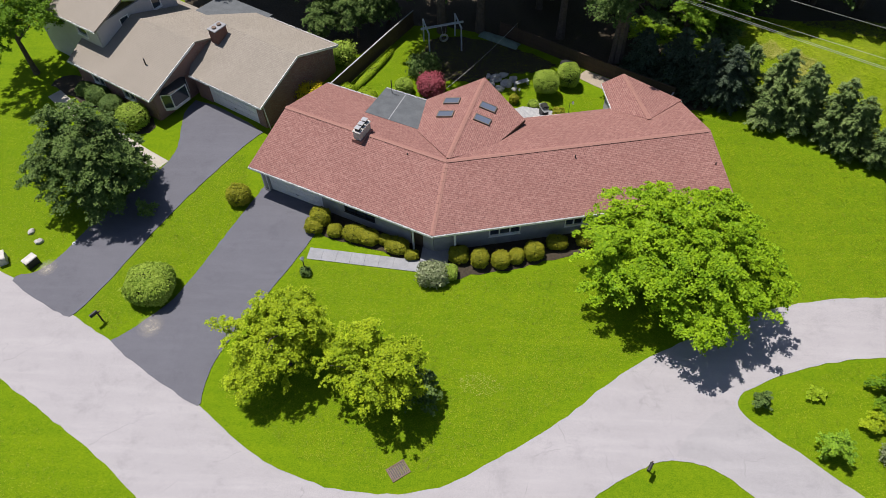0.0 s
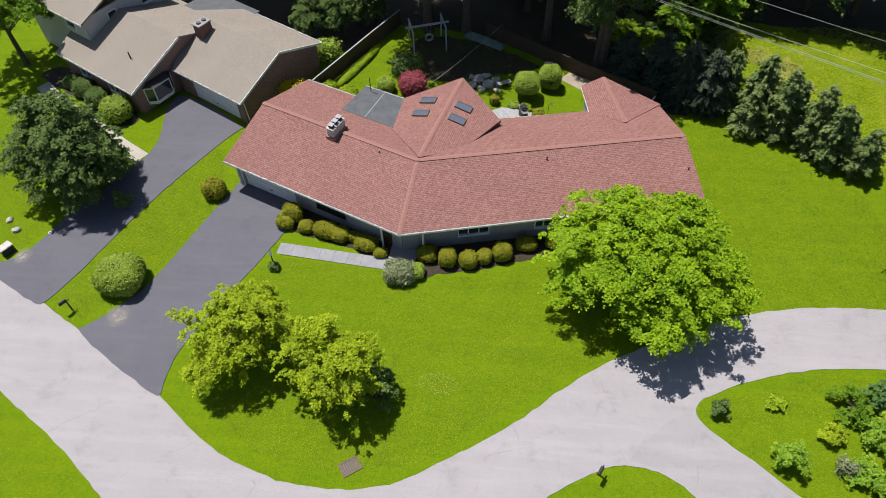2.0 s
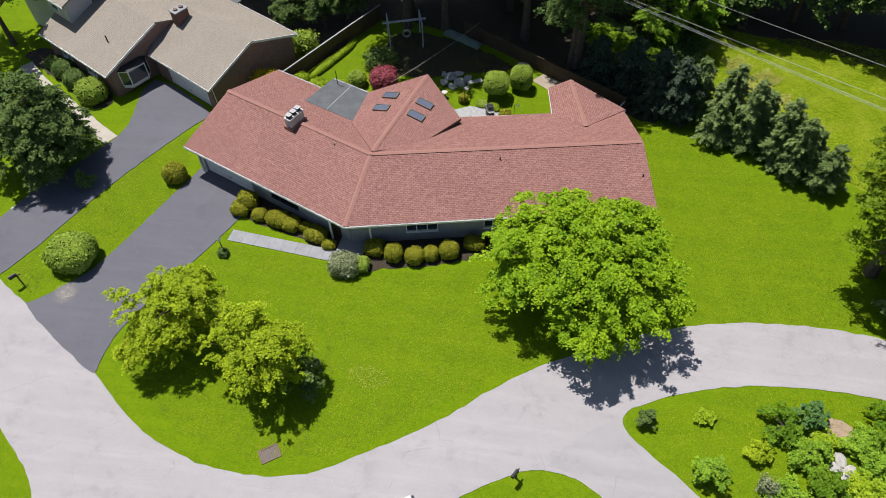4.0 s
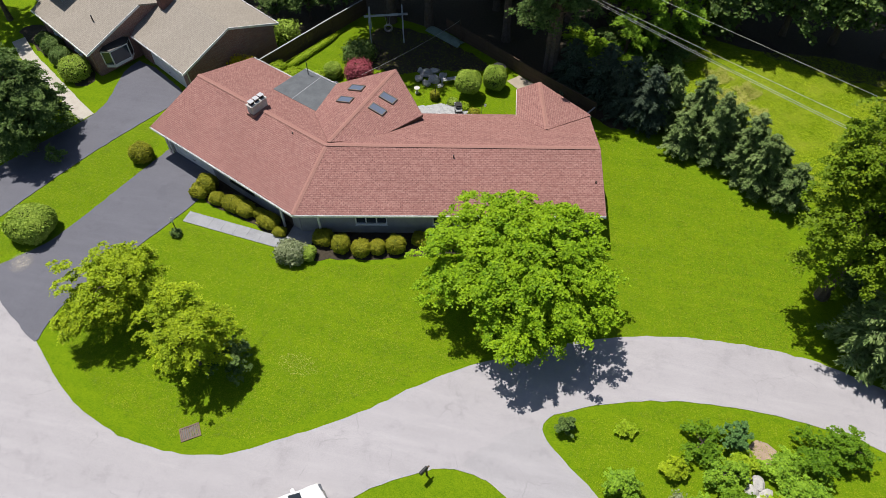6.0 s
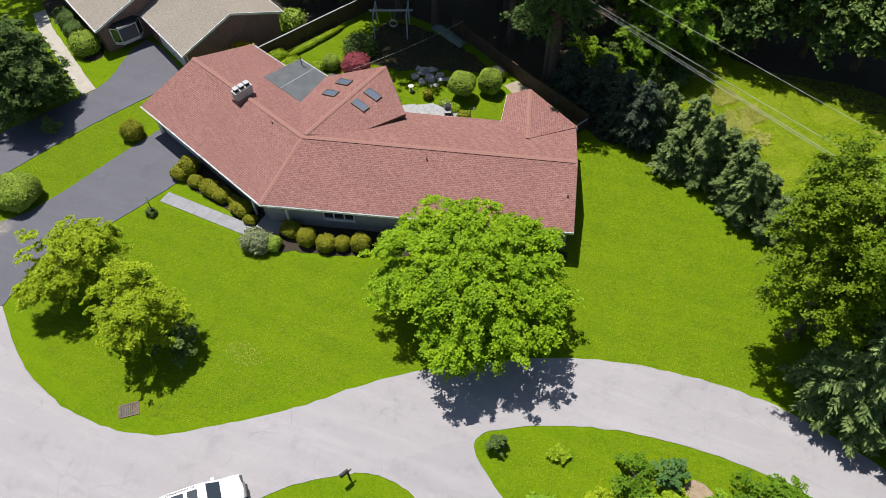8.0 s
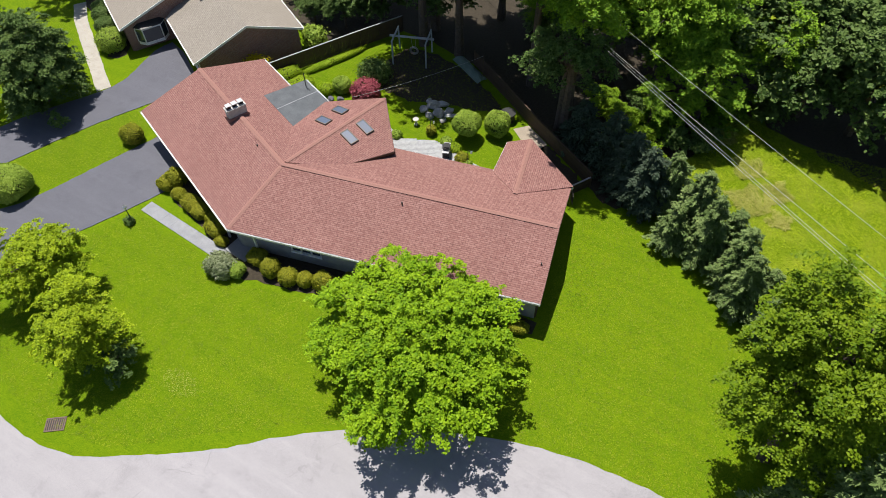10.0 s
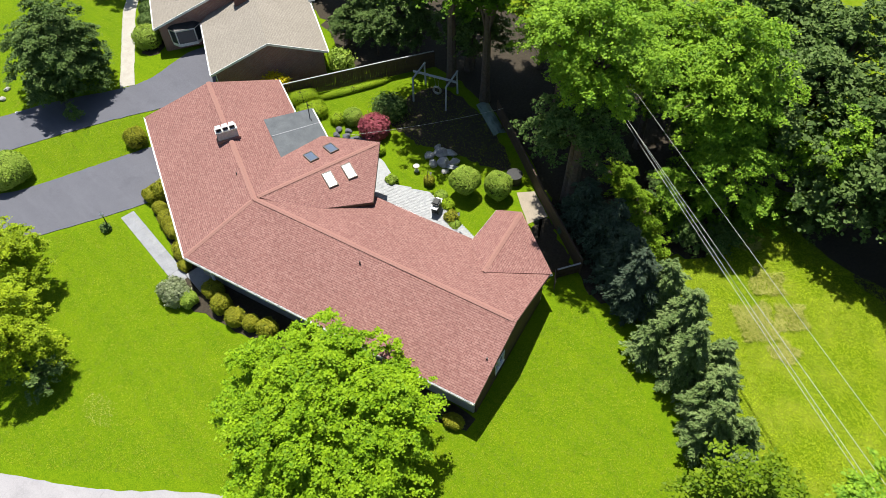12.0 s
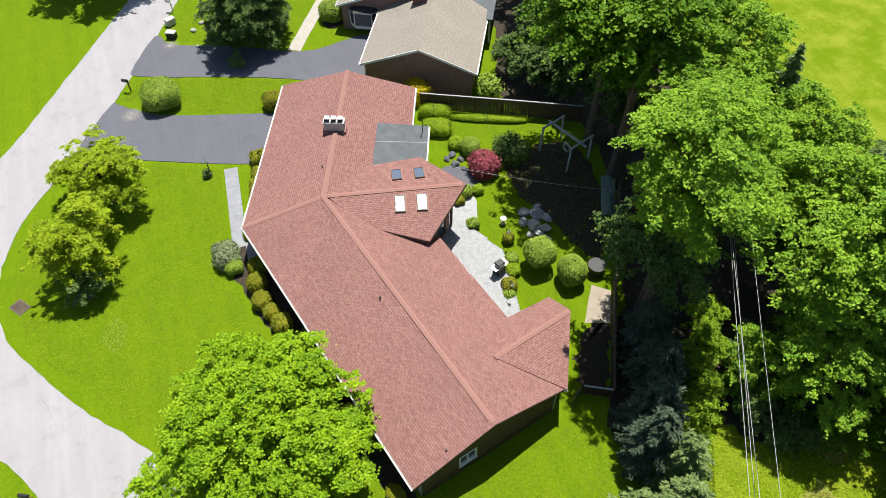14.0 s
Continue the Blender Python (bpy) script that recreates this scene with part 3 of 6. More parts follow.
slab("driveway_north", [(-31.8, 26.9), (-30.6, 27.1), (-29.4, 28.3), (-28.0, 32.0), (-26.2, 35.2), (-25.0, 37.0), (-24.05, 38.9), (-23.9, 41.0), (-24.4, 43.3), (-24.6, 45.2), (-23.8, 46.9), (-16.9, 42.6), (-17.6, 41.9), (-19.4, 38.9), (-22.4, 33.0), (-24.7, 27.0), (-25.6, 25.0), (-26.4, 23.5), (-27.2, 23.6), (-31.9, 26.2)],
     0.045, DRIVE, "dark sealed asphalt driveway beside the neighbour's house", "driveway", 1, 0.02)
slab("driveway_south", [(-23.3, 21.6), (-22.4, 22.2), (-21.4, 23.2), (-20.5, 24.3), (-19.5, 25.6), (-16.8, 33.2), (-15.7, 36.0), (-15.4, 37.0), (-10.0, 34.7), (-10.4, 32.6), (-11.6, 29.4), (-13.1, 26.3), (-14.5, 23.4), (-15.7, 20.4), (-15.9, 18.4), (-15.7, 17.2), (-16.6, 17.5)],
     0.045, DRIVE, "dark sealed asphalt driveway leading to a garage", "driveway", 1, 0.02)
for x0, y0, x1, y1 in ((-21.7, 22.0, -19.7, 23.9), (-30.6, 26.8, -29.0, 28.4)):
    slab("apron_stain", [(x0, y0), (x1, y0), (x1, y1), (x0, y1)], 0.049, SAND_STAIN, "pale sandy wash over the driveway edge", "stain", 2, 0.02, 0.002)
slab("planting_bed", [(-10.0, 34.2), (-10.9, 33.2), (-10.6, 31.4), (-8.2, 30.6), (-5.6, 30.0), (-3.4, 28.7), (-2.0, 28.4), (-0.4, 27.6), (1.4, 28.2), (4.2, 28.7), (7.6, 29.9), (12.5, 31.3), (19.6, 32.9), (19.5, 34.6), (-1.6, 31.0)],
     0.02, SOIL, "dark mulch bed along the house front", "planting bed", 1, 0.06)
slab("neighbour_path", [(-24.9, 37.7), (-24.2, 38.8), (-26.5, 40.2), (-34.6, 45.6), (-36.8, 47.6), (-37.6, 46.6), (-35.2, 44.5), (-27.2, 39.2)], 0.03, PATH_TAN, "narrow pale concrete path", "path", 0, 0.02)


slab("neighbour_bed", [(-38.5, 48.6), (-36.0, 46.8), (-33.0, 45.4), (-30.0, 43.2), (-27.2, 41.6), (-26.2, 43.4), (-31.0, 46.8), (-36.0, 50.2)], 0.018, SOIL, "dark mulch bed along the neighbour's house", "planting bed", 1, 0.1)


def front_walk():
    """Concrete slabs with open joints, each its own piece."""
    root = thing("front_walk", (0, 0, 0), "grey concrete walk of square slabs to the front door", "path", kind="structure")
    a, b = Vector((-11.0, 29.6)), Vector((-2.6, 28.65))
    n = 8
    d = (b - a) / n
    side = Vector((-d.y, d.x)).normalized() * 0.52
    for k in range(n):
        p, q = a + d * k + d.normalized() * 0.006, a + d * (k + 1) - d.normalized() * 0.006
        bm = bmesh.new()
        vs = [bm.verts.new((*v, z)) for z in (-0.05, 0.05) for v in (p - side, q - side, q + side, p + side)]
        bm.faces.new(vs[:4][::-1]); bm.faces.new(vs[4:])
        for i in range(4):
            bm.faces.new((vs[i], vs[(i + 1) % 4], vs[(i + 1) % 4 + 4], vs[i + 4]))
        part("paving_slab", bm, CONCRETE, root)


front_walk()

# ---- the red-roofed house ----
EZ, RZ = 2.75, 4.32
E_NW, E_MID, E_SE = Vector((-16.18, 35.66, EZ)), Vector((-1.85, 29.28, EZ)), Vector((19.65, 33.86, EZ))
U1, N1 = Vector((0.9146, -0.4045, 0)), Vector((0.4045, 0.9146, 0))
U2, N2 = Vector((0.978, 0.208, 0)), Vector((-0.208, 0.978, 0))
HALF1, HALF2 = 5.52, 5.28
R_N = E_NW + N1 * HALF1 + Vector((0, 0, RZ - EZ))
R_MID = Vector((-1.07, 35.06, RZ))
R_E = E_SE + N2 * HALF2 + Vector((0, 0, RZ - EZ - 0.1))
B_NW, B_SE = E_NW + N1 * HALF1 * 2, E_SE + N2 * HALF2 * 2
VAL = Vector((-0.35, 40.75, EZ))
house = thing("ranch_house", (0, 0, 0), "long bent single-storey house with a red shingle roof", "house")
slope("roof_slope", [E_NW, E_MID, R_MID, R_N], RED_SHINGLE, house, U1)
slope("roof_slope", [E_MID, E_SE, R_E, R_MID], RED_SHINGLE, house, U2)
slope("roof_slope", [R_N, R_MID, VAL, B_NW], RED_SHINGLE, house, U1)
slope("roof_slope", [R_MID, R_E, B_SE, VAL], RED_SHINGLE, house, U2)
# kite-shaped wing over the garden room
TIP, TIP_S, TIP_N = Vector((1.6, 44.6, 4.45)), Vector((4.8, 40.6, 3.55)), Vector((-3.05, 42.9, 3.5))
S_END, N_END = Vector((2.1, 36.9, 3.82)), Vector((-3.5, 39.0, 3.62))
R_IN = Vector((-1.0, 35.3, 4.36))
DW = (TIP - R_IN).normalized()
slope("roof_slope", [R_IN, TIP, TIP_S, S_END], RED_SHINGLE, house, DW, 0.2)
slope("roof_slope", [R_IN, N_END, TIP_N, TIP], RED_SHINGLE, house, DW, 0.2)
# rear gable at the far end
W_A, W_B, W_V, W_T = Vector((11.35, 46.2, 2.78)), Vector((13.1, 46.7, 3.42)), Vector((11.85, 42.75, 2.86)), Vector((14.45, 40.95, 3.52))
C_NE = Vector((17.6, 44.15, 2.84))
slope("roof_slope", [W_V, W_A, W_B, W_T], RED_SHINGLE, house, N2)
slope("roof_slope", [W_T, W_B, C_NE], RED_SHINGLE, house, N2)


def cap_mesh(w=0.17, step=0.36):
    """One cap shingle folded over a ridge."""
    bm = bmesh.new()
    rows = []
    for x, lift in ((0.0, 0.05), (step + 0.04, 0.03)):
        rows.append([bm.verts.new((x, y, z + lift)) for y, z in ((-w, -0.055), (0, 0), (w, -0.055))])
    a, b = rows
    bm.faces.new((a[0], a[1], b[1], b[0])); bm.faces.new((a[1], a[2], b[2], b[1])); bm.faces.new((a[0], a[2], a[1])); bm.faces.new((a[0], b[0], b[2], a[2]))
    bmesh.ops.recalc_face_normals(bm, faces=bm.faces)
    me = bpy.data.meshes.new("cap_shingle")
    bm.to_mesh(me)
    bm.free()
    me.materials.append(CAP_SHINGLE)
    return me


CAP = cap_mesh()


def ridge_cap(a, b, parent, step=0.36):
    """A row of single cap shingles along a ridge or hip."""
    a, b = Vector(a), Vector(b)
    turn = (b - a).to_track_quat("X", "Z").to_matrix().to_4x4()
    for k in range(int((b - a).length / step)):
        ob = new("cap_shingle", CAP)
        ob.parent = parent
        ob.matrix_basis = Matrix.Translation(a + (b - a).normalized() * k * step) @ turn


for a, b in ((R_N, R_MID), (R_MID, R_E), (E_MID, R_MID), (R_IN, TIP), (W_T, W_B)):
    ridge_cap(a + Vector((0, 0, 0.02)), b + Vector((0, 0, 0.02)), house)


def gutter(a, b, parent, material=WHITE, size=0.11):
    """A white trough along an eave."""
    a, b = Vector(a), Vector(b)
    d = (b - a).normalized()
    s = d.cross(Vector((0, 0, 1))).normalized() * size
    bm = bmesh.new()
    prof = [(0.02, -0.02), (0.02, -0.16), (1, -0.16), (1, 0.0), (0.85, 0.0), (0.85, -0.12), (0.15, -0.12), (0.15, -0.02)]
    ra = [bm.verts.new(a + s * u + Vector((0, 0, z))) for u, z in prof]
    rb = [bm.verts.new(b + s * u + Vector((0, 0, z))) for u, z in prof]
    for k in range(len(prof)):
        j = (k + 1) % len(prof)
        bm.faces.new((ra[k], ra[j], rb[j], rb[k]))
    bm.faces.new(ra); bm.faces.new(rb[::-1])
    return part("gutter", bm, material, parent)


for a, b in ((E_NW, E_MID), (E_MID, E_SE), (VAL + U2 * 6, W_V), (B_NW + U1 * 5.0, B_NW), (W_B, C_NE)):
    gutter(a, b, house)
for a, b in ((B_NW, R_N), (R_N, E_NW), (E_SE, R_E), (R_E, B_SE), (W_V, W_A), (W_A, W_B), (TIP, TIP_S), (TIP_N, TIP), (S_END, TIP_S)):
    bm = bmesh.new()
    bar(bm, a - Vector((0, 0, 0.13)), b - Vector((0, 0, 0.13)), 0.05, 0.17)
    part("fascia", bm, WHITE if a in (R_N, B_NW, W_V) else DARK_WOOD, house)

# walls stand in under the eaves
OV = 0.75
f0, f1, f2 = E_NW + N1 * OV + U1 * 0.35, E_MID + Vector((0.05, OV + 0.1, 0)), E_SE + N2 * OV - U2 * 0.35
g0, g2 = B_NW - N1 * 0.5 + U1 * 0.35, B_SE - N2 * 0.5 - U2 * 0.35
L1, L2 = (f1 - f0).length, (f2 - f1).length
ZT = EZ + 0.06
wall("wall_front", f0.xy, f1.xy, 0, ZT, STUCCO, house, [(0.7, 5.6, 0, 2.2), (7.6, 10.2, 0.9, 2.1), (13.2, 14.2, 0, 2.1)])
wall("wall_front", f1.xy, f2.xy, 0, ZT, STUCCO, house, [(4.0, 6.3, 0.95, 2.15), (9.6, 11.6, 0.95, 2.15), (15.0, 17.2, 0.95, 2.15)])
wall("wall_gable", g0.xy, f0.xy, 0, ZT, DARK_WOOD, house, (), peak=((g0 - f0).length / 2 + 0.2, RZ - 0.16))
wall("wall_gable", f2.xy, g2.xy, 0, ZT, DARK_WOOD, house, [(2.4, 3.6, 0.9, 2.1)], peak=((g2 - f2).length / 2 - 0.2, RZ - 0.3))
wall("wall_back", g0.xy, (VAL - N1 * 0.5).xy, 0, ZT, STUCCO, house)
wall("wall_back", (VAL + U2 * 2 - N2 * 0.5).xy, (W_V + Vector((0.5, -0.5, 0))).xy, 0, ZT, STUCCO, house, [(5.6, 8.0, 0.05, 2.1)])
wall("wall_back", (11.95, 42.3), (11.85, 45.6), 0, 2.62, STUCCO, house)
wall("wall_back", (11.85, 45.6), (13.1, 46.15), 0, 2.75, STUCCO, house)
wall("wall_back", (13.1, 46.15), (17.05, 43.7), 0, 2.7, STUCCO, house)
window(f0.xy, f1.xy, 7.6, 10.2, 0.9, 2.1, house, 3, DARK, -1, "dark framed picture window")
window(f1.xy, f2.xy, 4.0, 6.3, 0.95, 2.15, house, 3, WHITE, -1, "white framed triple window")
window(f1.xy, f2.xy, 9.6, 11.6, 0.95, 2.15, house, 3, WHITE, -1)
window(f1.xy, f2.xy, 15.0, 17.2, 0.95, 2.15, house, 3, WHITE, -1)
window(f2.xy, g2.xy, 2.4, 3.6, 0.9, 2.1, house, 2, WHITE, -1, "small white framed window")
window((VAL + U2 * 2 - N2 * 0.5).xy, (W_V + Vector((0.5, -0.5, 0))).xy, 5.6, 8.0, 0.05, 2.1, house, 2, DARK, 1, "sliding glass door to the deck")


def sectional_door(p, q, s0, s1, h, parent, material, rows=4, cols=6, label=""):
    """A garage door of framed panels."""
    p, q = Vector((*p, 0)), Vector((*q, 0))
    m = Matrix.Translation(p) @ Matrix.Rotation(math.atan2(q.y - p.y, q.x - p.x), 4, "Z")
    bm = bmesh.new()
    box(bm, (s0, -0.02, 0.02), (s1, 0.04, h), 0, m)
    door = part("garage_door", bm, material, parent, label)
    ch, cw = (h - 0.02) / rows, (s1 - s0) / cols
    for r in range(rows):
        for c in range(cols):
            b2 = bmesh.new()
            box(b2, (s0 + c * cw + 0.06, -0.05, 0.02 + r * ch + 0.05), (s0 + (c + 1) * cw - 0.06, -0.022, 0.02 + (r + 1) * ch - 0.05), 0.012, m)
            part("door_panel", b2, material, door)
    b2 = bmesh.new()
    box(b2, ((s0 + s1) / 2 - 0.12, -0.09, 0.5), ((s0 + s1) / 2 + 0.12, -0.055, 0.56), 0.01, m)
    part("handle", b2, DARK, door, "small black handle")
    return door


sectional_door(f0.xy, f1.xy, 0.7, 5.6, 2.2, house, WHITE, label="wide white panelled garage door")
bm = bmesh.new()
md = Matrix.Translation((*f0.xy, 0)) @ Matrix.Rotation(math.atan2(f1.y - f0.y, f1.x - f0.x), 4, "Z")
box(bm, (13.2, -0.06, 0.02), (14.2, 0.03, 2.1), 0.01, md)
fd = part("front_door", bm, DARK_WOOD, house, "dark wooden front door")
bm = bmesh.new()
box(bm, (13.32, -0.12, 1.0), (13.37, -0.07, 1.15), 0.01, md)
part("door_handle", bm, CHROME, fd)
for k in (0, 1):
    bm = bmesh.new()
    c = E_MID + Vector((0, 0.35, 0)) + (U1 * -1.6 if k == 0 else U2 * 1.6)
    box(bm, (c.x - 0.07, c.y - 0.07, 0), (c.x + 0.07, c.y + 0.07, EZ - 0.1), 0.01)
    part("porch_post", bm, WHITE, house)
for s in (0.2, 0.62):
    bm = bmesh.new()
    rod(bm, md @ Vector((s, -0.25, 0.0)), md @ Vector((s, -0.25, 2.4)), 0.045)
    part("downspout", bm, WHITE, house)
bm = bmesh.new()
rod(bm, C_NE + Vector((0, 0, -0.1)), C_NE + Vector((-0.35, -0.45, -0.5)), 0.05)
rod(bm, C_NE + Vector((-0.35, -0.45, -0.5)), (C_NE.x - 0.35, C_NE.y - 0.45, 0.1), 0.05)
part("downspout", bm, WHITE, house)
bm = bmesh.new()
box(bm, (-1, -1, 0), (1, 1, 0.14), 0.02, Matrix.Translation((-1.7, 30.0, 0)) @ Matrix.Rotation(-0.1, 4, "Z"))
part("porch_step", bm, CONCRETE, house)

# garden room under the kite roof
for a, b in (((4.0, 40.4), (1.5, 43.3)), ((1.5, 43.3), (-2.4, 42.3))):
    wall("garden_room_wall", a, b, 0, 3.35, BRICK, house, [(0.5, 1.6, 0.4, 2.9), (2.0, 3.2, 0.4, 2.9)], 0.18)
    window(a, b, 0.5, 1.6, 0.4, 2.9, house, 1, DARK_WOOD, 1)
    window(a, b, 2.0, 3.2, 0.4, 2.9, house, 1, DARK_WOOD, 1)
bm = bmesh.new()
bar(bm, TIP - Vector((0.25, 1.0, 0.12)), (1.3, 43.6, 0), 0.16, 0.16)
part("prow_post", bm, DARK_WOOD, house)

# low roof of rolled roofing
FA, FB, FC, FD = Vector((-7.85, 41.2, 3.52)), Vector((-6.6, 44.95, 2.95)), Vector((-2.4, 43.1, 2.98)), Vector((-3.2, 39.2, 3.5))
slope("low_roof", [FA, FB, FC, FD], MEMBRANE, house, FB - FA, 0.14, "dark rolled roofing on a low slope")
for k in (0.42,):
    bm = bmesh.new()
    bar(bm, FA.lerp(FD, k) + Vector((0, 0, 0.01)), FB.lerp(FC, k) + Vector((0, 0, 0.01)), 0.07, 0.02)
    part("roof_seam", bm, CONCRETE, house)
gutter(FC, FB, house)
wall("sunroom_wall", (FB - N1 * 0.25).xy, (FC - N1 * 0.25).xy, 0, 2.8, WHITE, house, [(0.3, 1.9, 0.8, 2.3), (2.2, 3.9, 0.8, 2.3)], 0.15)
window((FB - N1 * 0.25).xy, (FC - N1 * 0.25).xy, 0.3, 1.9, 0.8, 2.3, house, 2, WHITE, 1)
window((FB - N1 * 0.25).xy, (FC - N1 * 0.25).xy, 2.2, 3.9, 0.8, 2.3, house, 2, WHITE, 1)
wall("sunroom_wall", (FA + U1 * 0.3 + N1 * 1.6).xy, (FB + U1 * 0.3 - N1 * 0.3).xy, 0, 2.8, WHITE, house, (), 0.15)
bm = bmesh.new()
rod(bm, (-6.0, 44.2, 2.95), (-6.0, 44.2, 4.35), 0.035)
part("vent_pipe", bm, DARK, house, "tall black vent pipe")
bm = bmesh.new()
rod(bm, (-6.0, 44.2, 2.95), (-5.4, 43.9, 3.03), 0.04)
part("vent_elbow", bm, DARK, house)


def skylight(center, along, normal, w, l, parent):
    z = normal.normalized()
    y = (along - z * along.dot(z)).normalized()
    x = y.cross(z)
    m = Matrix.Translation(center) @ Matrix((x, y, z)).transposed().to_4x4()
    bm = bmesh.new()
    t = 0.07
    for lo, hi in (((-w, -l, 0), (w, -l + t, 0.14)), ((-w, l - t, 0), (w, l, 0.14)), ((-w, -l + t, 0), (-w + t, l - t, 0.14)), ((w - t, -l + t, 0), (w, l - t, 0.14))):
        box(bm, lo, hi, 0, m)
    fr = part("skylight", bm, rough_frame, parent, "bronze framed roof window")
    bm = bmesh.new()
    box(bm, (-w + t, -l + t, 0.02), (w - t, l - t, 0.115), 0, m)
    part("pane", bm, SKY_GLASS, fr)
    bm = bmesh.new()
    box(bm, (-w - 0.09, -l - 0.12, -0.02), (w + 0.09, l + 0.09, 0.012), 0, m)
    part("flashing", bm, CAP_SHINGLE, fr)


rough_frame = rough_mat("bronze_frame", (0.09, 0.075, 0.06), (0.16, 0.135, 0.11), 3, 20, 0.5, 0.1)
nS = (TIP - R_IN).cross(TIP_S - R_IN); nS = nS if nS.z > 0 else -nS
nN = (TIP - R_IN).cross(TIP_N - R_IN); nN = nN if nN.z > 0 else -nN


def on_plane(x, y, o, n):
    return Vector((x, y, o.z - ((x - o.x) * n.x + (y - o.y) * n.y) / n.z))


downS = Vector((nS.x, nS.y, 0)); downN = Vector((nN.x, nN.y, 0))
for x, y in ((1.45, 39.75), (1.88, 41.2)):
    skylight(on_plane(x, y, R_IN, nS), downS, nS, 0.36, 0.66, house)
for x, y in ((-1.4, 40.5), (-0.95, 42.05)):
    skylight(on_plane(x, y, R_IN, nN), downN, nN, 0.36, 0.66, house)
for x, y, z in ((8.3, 36.0, 3.95), (18.6, 36.2, 3.3), (-4.0, 35.8, 4.0)):
    bm = bmesh.new()
    rod(bm, (x, y, z - 0.3), (x, y, z + 0.32), 0.055, 0.05)
    rod(bm, (x, y, z - 0.12), (x, y, z + 0.04), 0.14, 0.07)
    part("vent_pipe", bm, DARK, house)


def chimney_stack():
    c = Vector((-7.55, 37.8, 0))
    m = Matrix.Translation(c) @ Matrix.Rotation(math.atan2(N1.y, N1.x), 4, "Z")
    bm = bmesh.new()
    box(bm, (-0.76, -0.30, 3.9), (0.76, 0.30, 5.0), 0.02, m)
    ch = part("chimney", bm, STONE, house, "pale stone chimney with metal flue caps")
    bm = bmesh.new()
    box(bm, (-0.81, -0.35, 5.0), (0.81, 0.35, 5.09), 0.025, m)
    part("chimney_cap", bm, STONE, ch, "pale mortar cap")
    bm = bmesh.new()
    box(bm, (-0.86, -0.42, 4.02), (0.86, 0.42, 4.34), 0.02, m)
    part("flashing", bm, CAP_SHINGLE, ch)
    for s in (-0.5, 0.0, 0.5):
        bm = bmesh.new()
        box(bm, (s - 0.16, -0.17, 5.09), (s + 0.16, 0.17, 5.27), 0.015, m)
        part("flue", bm, DARK, ch)
        bm = bmesh.new()
        box(bm, (s - 0.2, -0.22, 5.33), (s + 0.2, 0.22, 5.37), 0.01, m)
        for dx in (-0.14, 0.14):
            for dy in (-0.15, 0.15):
                box(bm, (s + dx - 0.012, dy - 0.012, 5.27), (s + dx + 0.012, dy + 0.012, 5.33), 0, m)
        part("flue_cap", bm, METAL, ch)


chimney_stack()

# ---- the neighbour's house ----
nb = thing("brick_house", (0, 0, 0), "brick split-level house with a weathered tan shingle roof", "house")
GU, GN = Vector((0.505, 0.863, 0)), Vector((-0.863, 0.505, 0))
NZ, NR = 2.62, 4.55
g_s = Vector((-16.75, 42.5, NZ))
g_e = g_s + GU * 10.15
g_a = g_s + GU * 5.2 + Vector((0, 0, NR - NZ))
GL = 8.3
slope("roof_slope", [g_s, g_s + GN * GL, g_a + GN * (GL + 3), g_a], GREY_SHINGLE, nb, GN)
slope("roof_slope", [g_a, g_a + GN * (GL + 3), g_e + GN * (GL + 1.4), g_e], GREY_SHINGLE, nb, GN)
gutter(g_s + GN * GL, g_s, nb); gutter(g_e, g_e + GN * (GL + 1.4), nb)
for a, b in ((g_s, g_a), (g_a, g_e)):
    bm = bmesh.new()
    bar(bm, a - GN * 0.02 - Vector((0, 0, 0.1)), b - GN * 0.02 - Vector((0, 0, 0.1)), 0.05, 0.2)
    part("fascia", bm, WHITE, nb)
w0, w1 = g_s + GU * 0.5 + GN * 0.3, g_e - GU * 0.5 + GN * 0.3
wall("wall_gable", w0.xy, w1.xy, 0, NZ + 0.03, BRICK, nb, (), peak=((w1 - w0).length / 2, NR - 0.25))
w2 = w0 + GN * 8.0
wall("wall_garage", w2.xy, w0.xy, 0, NZ + 0.05, BRICK, nb, [(1.6, 7.2, 0, 2.2)])
sectional_door(w2.xy, w0.xy, 1.6, 7.2, 2.2, nb, WHITE, label="wide white garage door")
wall("wall_back", w1.xy, (w1 + GN * 9).xy, 0, NZ + 0.03, BRICK, nb)
bm = bmesh.new()
rod(bm, w0 - GN * 0.2 - GU * 0.12 - Vector((0, 0, 0.1)), (w0.x + 0.25, w0.y - 0.2, 0.1), 0.045)
part("downspout", bm, WHITE, nb)
# bay-window block
b_s = Vector((-26.3, 43.2, NZ))
HB = 6.0
b_a = b_s + GU * HB + Vector((0, 0, 2.15))
b_e = b_s + GU * HB * 2
slope("roof_slope", [b_s, b_s + GN * 10.5, b_a + GN * 11.5, b_a], GREY_SHINGLE, nb, GN)
slope("roof_slope", [b_a, b_a + GN * 11.5, b_e + GN * 9.5, b_e], GREY_SHINGLE, nb, GN)
gutter(b_s + GN * 10.5, b_s, nb)
bm = bmesh.new()
bar(bm, b_s - Vector((0, 0, 0.1)), b_a - Vector((0, 0, 0.1)), 0.05, 0.2)
part("fascia", bm, WHITE, nb)
v0, v1 = b_s + GU * 0.5 + GN * 0.3, b_s + GU * (HB * 2 - 0.5) + GN * 0.3
wall("wall_gable", v0.xy, v1.xy, 0, NZ + 0.03, BRICK, nb, (), peak=((v1 - v0).length / 2, NZ + 2.0))
